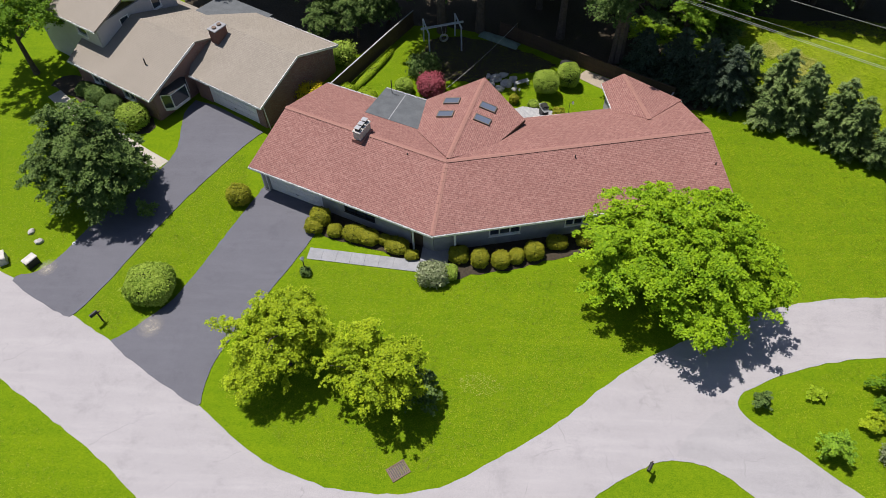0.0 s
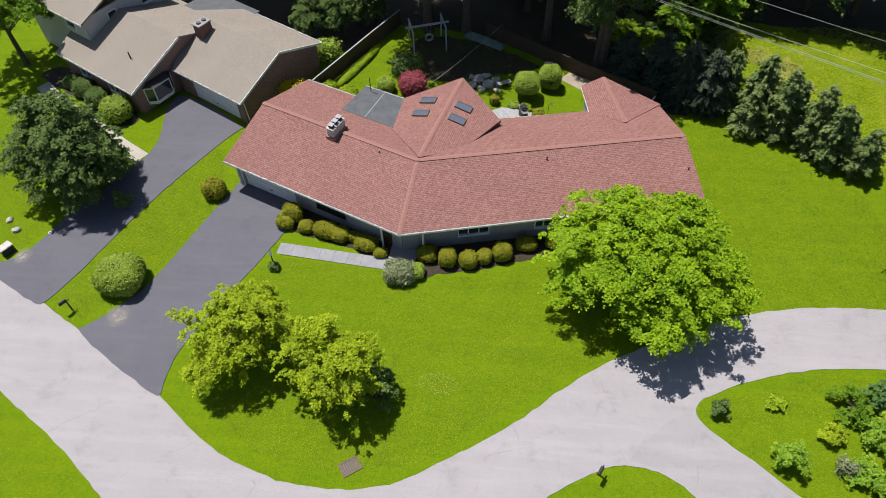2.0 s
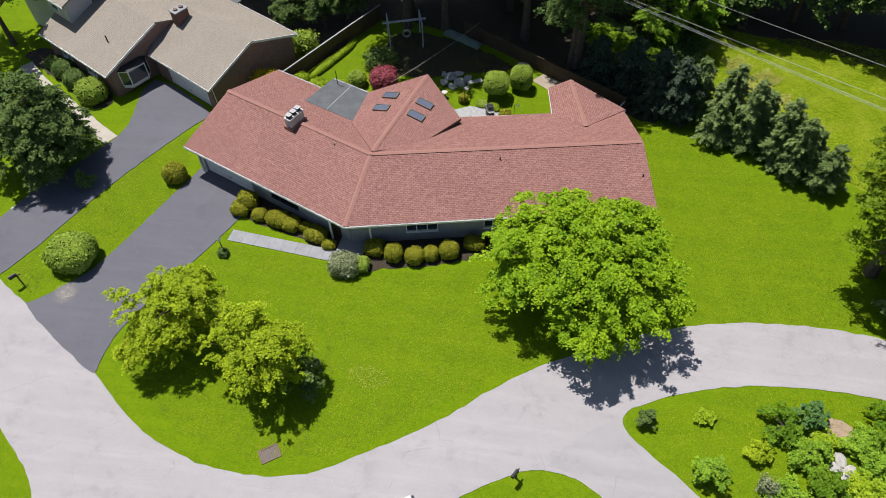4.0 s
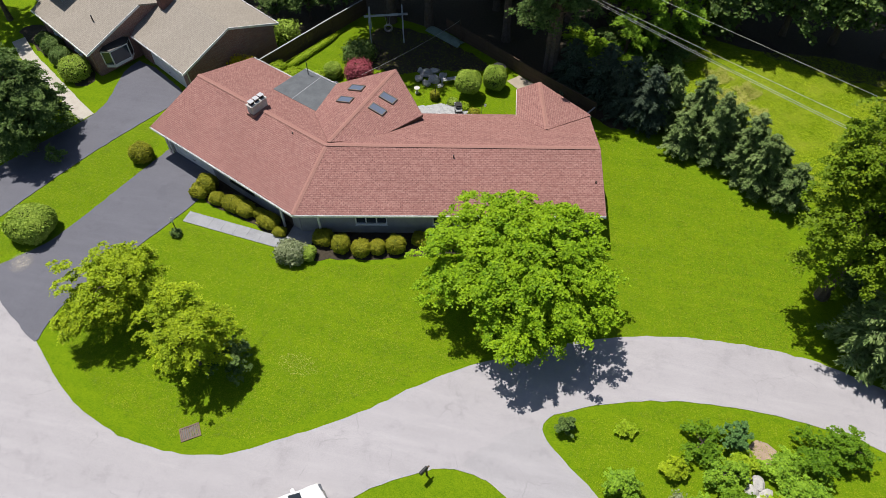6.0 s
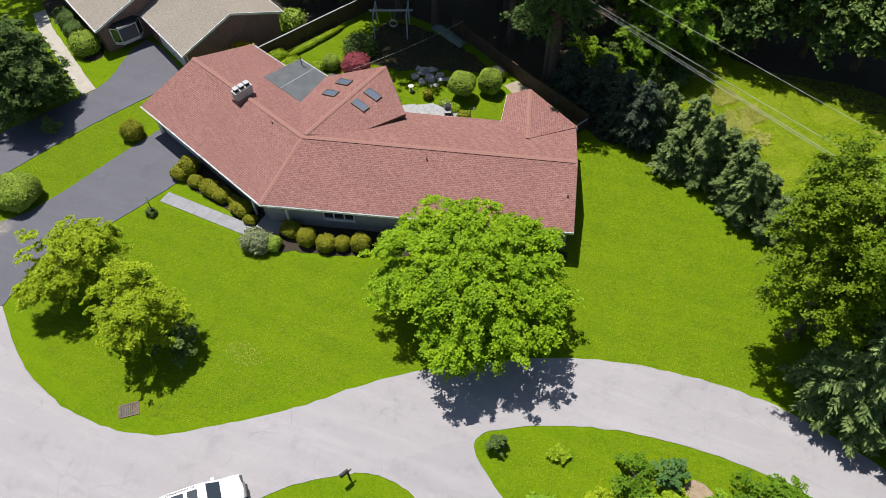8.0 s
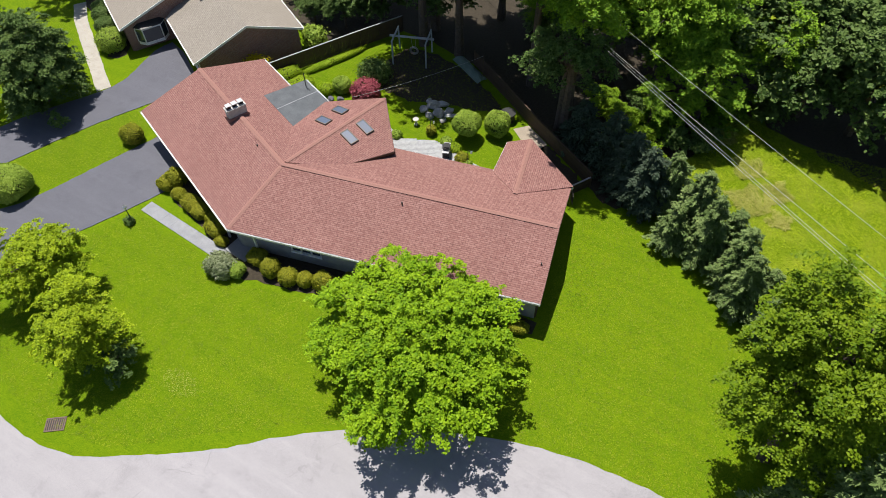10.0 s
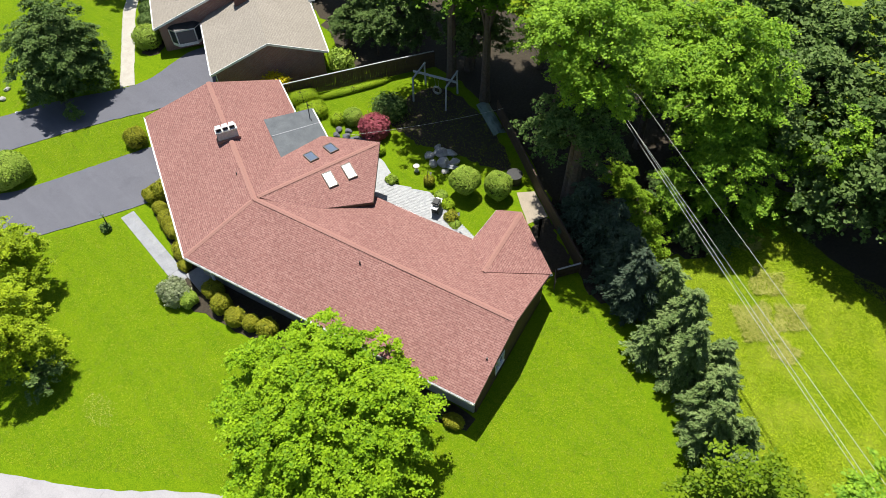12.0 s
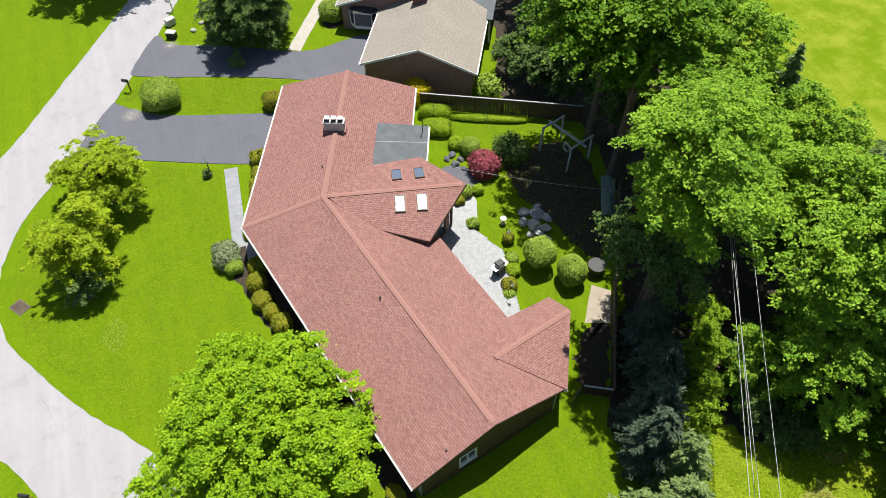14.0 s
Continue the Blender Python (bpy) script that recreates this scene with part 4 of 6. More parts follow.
wall("wall_front", (v0 + GN * 10).xy, v0.xy, 0, NZ + 0.03, BRICK, nb, [(2.0, 3.6, 0.9, 2.1), (6.0, 7.6, 0.9, 2.1)])
window((v0 + GN * 10).xy, v0.xy, 2.0, 3.6, 0.9, 2.1, nb, 2, WHITE, -1)
window((v0 + GN * 10).xy, v0.xy, 6.0, 7.6, 0.9, 2.1, nb, 2, WHITE, -1)


def bay_window():
    m = Matrix.Translation((*v0.xy, 0)) @ Matrix.Rotation(math.atan2(GU.y, GU.x), 4, "Z")
    y = -0.12
    pts = [(0.7, y), (1.25, y - 0.62), (2.95, y - 0.62), (3.5, y)]
    bay = None
    for z0, z1, grow in ((0.55, 0.85, 0.0), (2.15, 2.3, 0.05)):
        bm = bmesh.new()
        lo = [bm.verts.new(m @ Vector((x, yy - (grow if yy < y else 0), z0))) for x, yy in pts]
        hi = [bm.verts.new(m @ Vector((x, yy - (grow if yy < y else 0), z1))) for x, yy in pts]
        bm.faces.new(lo); bm.faces.new(hi)
        for k in range(4):
            j = (k + 1) % 4
            bm.faces.new((lo[k], lo[j], hi[j], hi[k]))
        if bay is None:
            bay = part("bay_window", bm, WHITE, nb, "white framed bay window")
        else:
            part("bay_head", bm, WHITE, bay)
    for x, yy in pts:
        bm = bmesh.new()
        bar(bm, m @ Vector((x, yy, 0.85)), m @ Vector((x, yy, 2.15)), 0.09, 0.09)
        part("mullion", bm, WHITE, bay)
    for (ax, ay), (bx, by) in zip(pts, pts[1:]):
        a, b = Vector((ax, ay, 0)), Vector((bx, by, 0))
        d = (b - a).normalized() * 0.055
        bm = bmesh.new()
        bm.faces.new([bm.verts.new(m @ (p + Vector((0, 0, z)))) for p, z in ((a + d, 0.87), (b - d, 0.87), (b - d, 2.13), (a + d, 2.13))])
        ob = part("pane", bm, GLASS, bay)
        so = ob.modifiers.new("thickness", "SOLIDIFY")
        so.thickness = 0.02
    bm = bmesh.new()
    lo = [bm.verts.new(m @ Vector((x, yy, 2.31))) for x, yy in ((0.6, y), (1.2, y - 0.72), (3.0, y - 0.72), (3.6, y))]
    hi = [bm.verts.new(m @ Vector((x, y, 2.6))) for x in (1.1, 3.1)]
    bm.faces.new(lo); bm.faces.new((lo[0], lo[1], hi[0])); bm.faces.new((lo[1], lo[2], hi[1], hi[0])); bm.faces.new((lo[2], lo[3], hi[1])); bm.faces.new((lo[3], lo[0], hi[0], hi[1]))
    part("bay_roof", bm, DARK, bay)


bay_window()
# upper storey
q0 = Vector((-32.0, 49.3, 0))
qs = [q0, q0 + GU * 8.5, q0 + GU * 8.5 + GN * 9, q0 + GN * 9]
for a, b, op in ((qs[1], qs[0], [(5.2, 6.2, 3.9, 5.0), (1.6, 2.6, 3.9, 5.0)]), (qs[0], qs[3], [(1.5, 3.0, 3.9, 5.0)]), (qs[2], qs[1], [])):
    wall("upper_wall", a.xy, b.xy, 0, 5.5, SIDING, nb, op)
    for o in op:
        window(a.xy, b.xy, *o, nb, 1, WHITE, 1)
u_a = q0 + GU * 4.25 + Vector((0, 0, 7.1))
e0, e1 = q0 - GU * 0.5 - GN * 0.5 + Vector((0, 0, 5.45)), q0 + GU * 9.0 - GN * 0.5 + Vector((0, 0, 5.45))
slope("roof_slope", [e0, e0 + GN * 10, u_a + GN * 9.5, u_a - GN * 0.5], GREY_SHINGLE, nb, GN)
slope("roof_slope", [u_a - GN * 0.5, u_a + GN * 9.5, e1 + GN * 10, e1], GREY_SHINGLE, nb, GN)
gutter(e0 + GN * 10, e0, nb)
# rear porch roof and chimney
k0 = b_e - GU * 1.6 - GN * 0.4 + Vector((0, 0, 0.3))
slope("low_roof", [k0, k0 + GN * 6.5, k0 + GN * 6.5 + GU * 4.5 - Vector((0, 0, 0.3)), k0 + GU * 4.5 - Vector((0, 0, 0.3))], MEMBRANE, nb, GN, 0.14, "dark rolled roofing")
for s in (0.3, 6.2):
    bm = bmesh.new()
    c = k0 + GN * s + GU * 4.2
    box(bm, (c.x - 0.07, c.y - 0.07, 0), (c.x + 0.07, c.y + 0.07, 2.55))
    part("porch_post", bm, WHITE, nb)
m = Matrix.Translation((-21.6, 50.0, 0)) @ Matrix.Rotation(math.atan2(GU.y, GU.x), 4, "Z")
bm = bmesh.new()
box(bm, (-0.65, -0.42, 3.2), (0.65, 0.42, 5.12), 0.02, m)
nc = part("chimney", bm, BRICK_PLAIN, nb, "red brick chimney")
bm = bmesh.new()
box(bm, (-0.72, -0.49, 5.12), (0.72, 0.49, 5.22), 0.02, m)
part("chimney_cap", bm, CONCRETE, nc)
for s in (-0.3, 0.3):
    bm = bmesh.new()
    rod(bm, m @ Vector((s, 0, 5.22)), m @ Vector((s, 0, 5.34)), 0.2, 0.19, 12)
    part("flue", bm, COPPER, nc)
for x, y in ((-27.4, 46.8), (-29.3, 50.2)):
    bm = bmesh.new()
    rod(bm, (x, y, 3.4), (x, y, 4.15), 0.06)
    part("vent_pipe", bm, DARK, nb)

# ---- trees ----
leafy_tree("maple_tree", (14.5, 27.2, 0), 7.6, 6.3, MAPLE, "broad bright green maple on the front lawn", 3, under=0.25, boughs=330, per=420, leaf=0.085, low=0.03, bough=1.0)
leafy_tree("young_tree", (-10.7, 20.5, 0), 5.8, 3.2, YOUNG, "round yellow-green tree on the lawn corner", 5, boughs=130, per=380, leaf=0.07, low=0.02, bough=0.85)
leafy_tree("young_tree", (-4.5, 18.2, 0), 5.9, 3.0, YOUNG, "round yellow-green tree with gaps in its crown", 6, boughs=105, per=380, leaf=0.07, low=0.02, bough=0.8)
leafy_tree("young_tree", (-2.0, 18.2, 0), 2.6, 1.3, SHADE, "low dark green tree beside a larger one", 7, boughs=26, per=160, leaf=0.09, low=0.05, bough=0.55)
leafy_tree("dark_tree", (-27.8, 34.9, 0), 8.1, 4.1, SHADE, "dense dark green tree beside the driveway", 8, boughs=330, per=330, leaf=0.09, low=-0.2, bough=0.9)
leafy_tree("yard_tree", (-40.0, 49.9, 0), 9.0, 4.4, MID, "open green tree before the split-level house", 9, boughs=105, per=260, leaf=0.10, low=0.32, bough=1.0)
leafy_tree("yard_tree", (-45, 24, 0), 12, 6.0, SHADE, "large dark tree across the road", 10, boughs=140, per=240, leaf=0.17, low=0.2, bough=1.5)

W = "trees of the wood"
wood = leafy_tree("wood_tree", (13.7, 52.3, 0), 19.0, 4.9, LOCUST, "tall bright green tree with a bare lower trunk", 11, boughs=220, per=330, leaf=0.085, low=0.42, under=0.6, bough=1.05, group=W)
wood2 = leafy_tree("wood_tree", (18.8, 60.4, 0), 15.0, 4.8, LOCUST, "tall bright green leafy tree", 12, boughs=220, per=240, leaf=0.1, low=0.2, under=0.6, bough=1.05, group=W)
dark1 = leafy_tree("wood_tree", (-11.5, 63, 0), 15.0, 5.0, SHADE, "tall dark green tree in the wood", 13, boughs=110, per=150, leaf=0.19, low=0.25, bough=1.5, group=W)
dark2 = leafy_tree("wood_tree", (1.1, 57.5, 0), 16.5, 4.9, MID, "tall green tree with a long bare trunk behind the garden", 15, boughs=120, per=230, leaf=0.15, low=0.5, bough=1.4, group=W)
leafy_tree("wood_tree", (-2.6, 57.4, 0), 17.5, 6.0, MID, "tall broad tree shading the back garden", 17, boughs=210, per=240, leaf=0.13, low=0.46, bough=1.5, group=W)
dark3 = leafy_tree("wood_tree", (30.0, 63.2, 0), 11.5, 4.6, SHADE, "broad dark tree with low boughs at the field edge", 16, boughs=150, per=120, leaf=0.17, low=0.03, bough=1.2, group=W)
for src, x, y, s, turn in ((dark3, 34.2, 62.8, 0.95, 40), (dark3, 38.6, 62.4, 1.05, 110), (dark3, 43.0, 61.2, 0.95, 170), (dark3, 31.2, 68.0, 1.1, 230), (dark3, 37.0, 68.0, 1.15, 300), (dark3, 23.4, 64.5, 1.0, 80), (dark3, 46.5, 57.5, 1.0, 20), (dark3, 17.5, 62.5, 0.8, 200), (dark3, -13.5, 58.8, 0.6, 50), (dark3, -3.0, 60.8, 0.7, 140), (dark3, 19.2, 70.6, 1.05, 15), (dark3, 24.0, 71.2, 1.05, 75), (dark3, 13.6, 69.4, 0.75, 190), (wood2, 14.2, 61.0, 0.85, 70), (wood2, 7.0, 61.5, 0.88, 200), (wood2, 2.0, 64.5, 0.95, 20), (dark2, -2.8, 60.0, 0.95, 80),
                           (wood2, 9.5, 65.5, 0.8, 250), (dark1, -18.5, 63.5, 0.9, 130), (wood, 8.8, 56.6, 0.82, 190), (dark3, -10.6, 56.2, 0.42, 250), (dark3, -13.8, 55.6, 0.36, 120), (dark3, -7.9, 58.6, 0.45, 10),
                           (dark1, -26, 64, 0.9, 10),
                           (wood2, 39.5, 37.2, 0.95, 45), (dark1, 47, 48, 0.9, 120), (dark1, -9.5, 58.3, 0.5, 30)):
    c = copy_thing(src, pose(x, y, 0, 0, 0, turn))
    c.scale = (s, s, s)
leafy_tree("wood_tree", (34.7, 32.2, 0), 16.6, 4.7, ROADSIDE, "tall green tree by the road bend", 14, boughs=260, per=360, leaf=0.085, low=0.02, under=0.6, bough=1.05, group=W)
P = "pine row"
for k, (x, y, h, r) in enumerate(((23.6, 47.2, 6.0, 1.9), (25.9, 45.6, 6.9, 1.9), (27.2, 43.6, 7.0, 1.7), (29.6, 42.2, 6.7, 1.8), (30.5, 40.6, 6.2, 1.6), (32.7, 39.4, 4.8, 1.8), (28.6, 44.8, 5.0, 1.7), (24.9, 43.9, 4.4, 1.6), (31.9, 41.6, 4.2, 1.5))):
    conifer("pine_tree", (x + 0.05, y + 0.7, 0), h * 0.94, r * 0.88, NEEDLE, "grey-green pine in a row at the lawn edge", 30 + k, P, 1.85, 0.10, True)
# pines of the same row, shade painted in through the darker needle colour
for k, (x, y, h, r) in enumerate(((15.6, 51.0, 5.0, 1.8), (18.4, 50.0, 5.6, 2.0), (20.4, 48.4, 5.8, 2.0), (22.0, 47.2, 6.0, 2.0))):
    conifer("pine_tree", (x, y, 0), h, r, SHADED_NEEDLE, "pine in the shade of the wood, its needles coloured darker for it", 50 + k, P, 1.45, 0.115, True)
for k, (x, y, h, r) in enumerate(((37.4, 28.0, 12.5, 3.6), (41.2, 26.6, 12.0, 3.4), (37.9, 34.0, 11, 3.0))):
    conifer("spruce_tree", (x, y, 0), h, r, NEEDLE, "large dark spruce with drooping boughs at the roadside", 60 + k, "roadside spruces", 1.2, 0.16)
conifer("spruce_tree", (7.0, 64.4, 0), 14.2, 3.2, NEEDLE, "single grey-green spruce on the field edge", 66)
for k, (x, y, h, r) in enumerate(((15.6, 55.4, 3.4, 1.2), (17.2, 54.4, 3.3, 1.15), (18.6, 53.4, 3.2, 1.2), (19.9, 52.3, 3.0, 1.15), (21.0, 51.2, 2.6, 1.1), (21.9, 49.9, 2.2, 1.0))):
    leafy_tree("thicket_shrub", (x, y, 0), h, r * 1.12, THICKET, "lime green thicket shrub along the wood", 70 + k, boughs=34, per=260, leaf=0.06, low=0.02, bough=0.6, group="thicket")

leafy_tree("wood_tree", (20.6, 60.4, 0), 11.5, 3.9, LOCUST, "bright green leafy tree with boughs to the ground", 18, boughs=200, per=260, leaf=0.09, low=0.0, bough=1.0, group=W)
leafy_tree("wood_tree", (26.8, 63.0, 0), 9.5, 3.4, LOCUST, "bright green leafy tree at the field edge", 19, boughs=130, per=240, leaf=0.09, low=0.0, bough=0.9, group=W)
leafy_tree("wood_tree", (23.0, 57.4, 0), 8.6, 2.9, LOCUST, "slender bright green tree with loose boughs at the field edge", 20, boughs=90, per=260, leaf=0.085, low=0.1, bough=0.8, group=W)
for k, (x, y, h, r) in enumerate(((20.4, 55.4, 2.6, 1.7), (22.0, 54.6, 2.0, 1.4), (21.6, 56.8, 3.0, 1.8), (24.0, 55.6, 2.0, 1.3), (24.6, 58.2, 2.4, 1.5), (18.6, 57.4, 2.8, 1.8), (25.6, 60.4, 2.6, 1.6), (28.2, 61.4, 2.4, 1.7))):
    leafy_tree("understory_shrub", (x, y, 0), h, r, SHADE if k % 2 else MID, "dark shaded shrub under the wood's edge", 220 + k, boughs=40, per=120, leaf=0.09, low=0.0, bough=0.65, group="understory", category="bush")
# added in place of the tall tree's lower crown, shade put into leaf colour
leafy_tree("wood_tree", (13.2, 52.2, 0), 12.0, 3.5, SHADE, "dark stand-in for the shaded lower crown of the taller tree", 21, boughs=120, per=240, leaf=0.09, low=0.28, bough=0.95, group=W)
leafy_tree("sapling", (19.8, 54.9, 0), 5.6, 1.6, LOCUST, "bright green sapling under the overhead wires", 79, boughs=34, per=260, leaf=0.07, low=0.35, bough=0.7)

# ---- shrubs ----
Y = "clipped yews by the front wall"
for k, (x, y, rx, ry, h, t) in enumerate(((-17.2, 34.6, 1.0, 0.95, 1.45, 0), (-10.5, 32.6, 0.85, 0.8, 1.35, 0), (-10.9, 31.9, 0.75, 0.7, 1.0, 0), (-9.3, 31.5, 0.6, 0.55, 0.85, 0), (-7.7, 31.2, 1.05, 0.75, 1.05, -10), (-6.6, 30.9, 0.8, 0.7, 0.95, -10),
                                          (-5.5, 30.8, 0.5, 0.45, 0.7, 0), (-4.5, 30.2, 0.95, 0.75, 0.95, -15), (-3.4, 29.5, 0.55, 0.42, 0.6, 0), (0.0, 29.5, 0.8, 0.72, 1.05, 0), (1.5, 29.1, 0.68, 0.75, 1.3, 0),
                                          (3.0, 29.1, 0.72, 0.72, 1.1, 0), (4.15, 29.5, 0.58, 0.6, 1.0, 0), (5.4, 29.9, 0.78, 0.72, 1.25, 0), (7.1, 30.9, 0.85, 0.6, 0.95, 0), (9.2, 31.3, 0.8, 0.7, 1.0, 0), (11.2, 31.7, 0.8, 0.7, 1.0, 0),
                                          (13.2, 32.2, 0.75, 0.65, 1.0, 0), (18.7, 33.1, 0.7, 0.5, 0.7, 20))):
    shrub("yew_bush", (x, y, 0), rx * 0.88, ry * 0.88, h * 0.96, BOX, "clipped olive-green yew in the mulch bed", 100 + k, t, Y, 0.06, 2400)
shrub("flowering_shrub", (-1.75, 27.6, 0), 0.98, 0.85, 1.25, SILVER, "grey-green pale flowering shrub beside the walk", 120, leaf=0.08, loose=0.14)
shrub("round_bush", (-0.65, 27.9, 0), 0.6, 0.58, 0.95, TOPIARY, "small round green bush beside the walk", 121, leaf=0.055)
shrub("round_bush", (-21.3, 25.75, 0), 1.6, 1.55, 2.1, TOPIARY, "large dome-shaped clipped bush between two driveways", 122, leaf=0.075, count=7000, loose=0.035)
for k, (x, y, r, h) in enumerate(((-28.4, 43.2, 1.25, 1.75), (-30.9, 44.9, 0.95, 1.3), (-32.6, 46.2, 0.95, 1.3), (-34.2, 47.2, 0.7, 1.0))):
    shrub("foundation_bush", (x, y, 0), r, r, h, TOPIARY if k == 0 else SHADE, "rounded green bush under the neighbour's eave", 130 + k, 0, "neighbour's bushes", 0.07, 3000)
shrub("yellow_bush", (-13.55, 46.6, 0), 1.15, 0.9, 1.6, YELLOW, "bush covered with yellow blossom at the brick wall", 135, leaf=0.08, count=1800, loose=0.16)
shrub("light_shrub", (-11.5, 52.4, 0), 1.0, 0.9, 1.8, TOPIARY, "light green leafy shrub at the neighbour's corner", 136, leaf=0.1, count=1400, loose=0.2)
shrub("round_bush", (6.95, 47.95, 0.55), 1.12, 1.1, 1.9, TOPIARY, "ball-shaped clipped garden tree", 140, leaf=0.06, count=4200, loose=0.03, flat=0.95)
shrub("round_bush", (9.0, 49.4, 0.1), 0.98, 0.9, 2.1, TOPIARY, "tall rounded clipped garden bush", 141, leaf=0.06, count=3600, loose=0.035)
shrub("red_maple", (-3.1, 48.2, 0), 1.12, 1.08, 1.6, RED_LEAF, "dark red dwarf maple in the garden", 142, leaf=0.08, count=3200, loose=0.1, category="tree")
shrub("round_bush", (-5.5, 48.1, 0), 0.75, 0.72, 1.25, TOPIARY, "round clipped bush on the back lawn", 143, leaf=0.055)
for k, (x, y, r, h) in enumerate(((-1.3, 45.9, 0.52, 0.75), (-1.2, 46.9, 0.42, 0.6), (-0.75, 45.1, 0.42, 0.55), (1.9, 45.1, 0.45, 0.7), (-6.6, 47.3, 0.6, 0.8), (4.2, 46.9, 0.4, 0.8), (5.9, 46.4, 0.45, 0.6), (6.9, 46.0, 0.5, 0.65), (8.0, 45.2, 0.52, 0.8), (8.6, 44.9, 0.4, 0.5))):
    shrub("small_bush", (x, y, 0), r, r, h, (TOPIARY, LIME, BOX)[k % 3], "small rounded bush at the patio edge", 150 + k, 0, "patio bushes", 0.05, 1200)
shrub("hedge_bush", (-10.9, 47.1, 0), 1.35, 0.75, 1.0, LIME, "loose lime green hedge bush", 165, 60, leaf=0.06, count=2800)
shrub("hedge_bush", (-8.9, 46.5, 0), 1.25, 0.85, 1.05, LIME, "loose lime green hedge bush", 166, 60, leaf=0.06, count=2800)
shrub("low_hedge", (-8.6, 51.0, 0), 3.1, 0.38, 0.45, LIME, "low lime green hedge along the fence", 167, 64, leaf=0.06, count=4200)
shrub("shade_shrub", (-3.9, 50.9, 0), 1.2, 1.1, 1.5, SHADE, "loose dark shrub in the tree shade", 168, leaf=0.1, count=2400, loose=0.22)
ISL = "island plants"
for k, (x, y, r, h, mt) in enumerate(((18.9, 18.8, 0.32, 1.2, SHADE), (22.4, 19.5, 0.28, 0.5, LIME), (22.3, 15.8, 0.75, 1.9, LOCUST), (25.3, 17.6, 0.5, 1.1, YOUNG), (26.7, 19.4, 1.1, 1.5, MID), (28.6, 20.1, 0.75, 1.7, PINE_GREEN),
                                      (27.9, 17.8, 1.0, 1.3, LOCUST), (28.9, 18.7, 0.7, 1.0, LIME), (33.2, 20.0, 1.35, 1.9, MID), (25.5, 15.6, 0.45, 0.9, SILVER), (26.8, 15.2, 1.0, 1.2, LOCUST), (28.7, 15.4, 1.2, 1.6, MID), (34.8, 20.6, 1.0, 2.0, MID), (31.4, 18.9, 0.9, 1.2, LOCUST),
                                      (32.4, 17.4, 1.3, 1.6, LOCUST), (30.9, 15.6, 1.2, 1.4, LIME), (27.6, 13.4, 1.0, 1.3, LOCUST), (34.2, 16.0, 1.2, 1.4, YOUNG))):
    if mt is SILVER:
        shrub("island_shrub", (x, y, 0), r, r * 0.92, h, mt, "pale grey-green perennial clump", 180 + k, k * 37, ISL, 0.07, int(500 + 500 * r), 0.3)
    else:
        leafy_tree("island_shrub", (x, y, 0), h, r * 1.15, mt, "low loose green shrub in the grass island", 180 + k, boughs=int(14 + 24 * r), per=130, leaf=0.066, low=0.0, bough=0.28 + 0.2 * r, group=ISL, turn=k * 37, category="bush")

# ---- back garden ----
def deck():
    """Grey boards on joists, cut to the deck's outline."""
    root = thing("deck", (0, 0, 0), "weathered grey board deck behind the house", "deck", kind="structure")
    poly = [(0.4, 43.1), (1.3, 44.9), (2.4, 45.0), (5.0, 46.1), (6.1, 45.9), (10.5, 44.9), (10.9, 43.0), (4.0, 41.0)]
    d = Vector((0.89, 0.456))
    s = Vector((-d.y, d.x))
    off = [Vector(p).dot(s) for p in poly]
    v = min(off) + 0.05
    while v < max(off):
        cuts = []
        for a, b in zip(poly, poly[1:] + poly[:1]):
            a, b = Vector(a), Vector(b)
            fa, fb = a.dot(s) - v, b.dot(s) - v
            if fa * fb < 0:
                cuts.append((a + (b - a) * (fa / (fa - fb))).dot(d))
        if len(cuts) == 2 and abs(cuts[0] - cuts[1]) > 0.1:
            u0, u1 = sorted(cuts)
            o = s * v
            bm = bmesh.new()
            m = Matrix.Translation((o.x, o.y, 0)) @ Matrix.Rotation(math.atan2(d.y, d.x), 4, "Z")
            box(bm, (u0, -0.066, 0.24), (u1, 0.066, 0.28), 0, m)
            part("board", bm, DECK_WOOD, root)
        v += 0.145
    bm = bmesh.new()
    low = [bm.verts.new((x, y, 0.0)) for x, y in [(0.6, 43.1), (1.5, 44.7), (5.0, 45.9), (10.3, 44.7), (10.6, 43.1), (4.0, 41.2)]]
    top = [bm.verts.new((v.co.x, v.co.y, 0.23)) for v in low]
    bm.faces.new(low); bm.faces.new(top)
    for k in range(6):
        bm.faces.new((low[k], low[(k + 1) % 6], top[(k + 1) % 6], top[k]))
    part("joist_frame", bm, DARK_WOOD, root)


deck()
slab("garden_patio", [(-1.4, 45.4), (-0.9, 46.6), (0.2, 46.2), (1.6, 45.6), (0.9, 44.0), (-1.2, 43.6)], 0.02, DECK_WOOD, "grey flagstone patch at the garden room", "patio", 1, 0.05)
slab("field", [(21.6, 49.6), (29, 46.5), (33.5, 41.5), (40, 39), (90, 30), (120, 160), (-90, 160), (-60, 72), (-14, 71), (4, 71), (14.6, 65), (16.4, 57.0)], 0.008, FIELD, "rough yellow-green field beyond the trees", "field", 1, 0.2, 0.02, step=2.0)
slab("gravel_pad", [(9.9, 50.6), (10.9, 51.6), (13.2, 50.2), (12.5, 48.6)], 0.02, PALE_PAVING, "tan concrete pad beside the fence", "path", 0, 0.02)
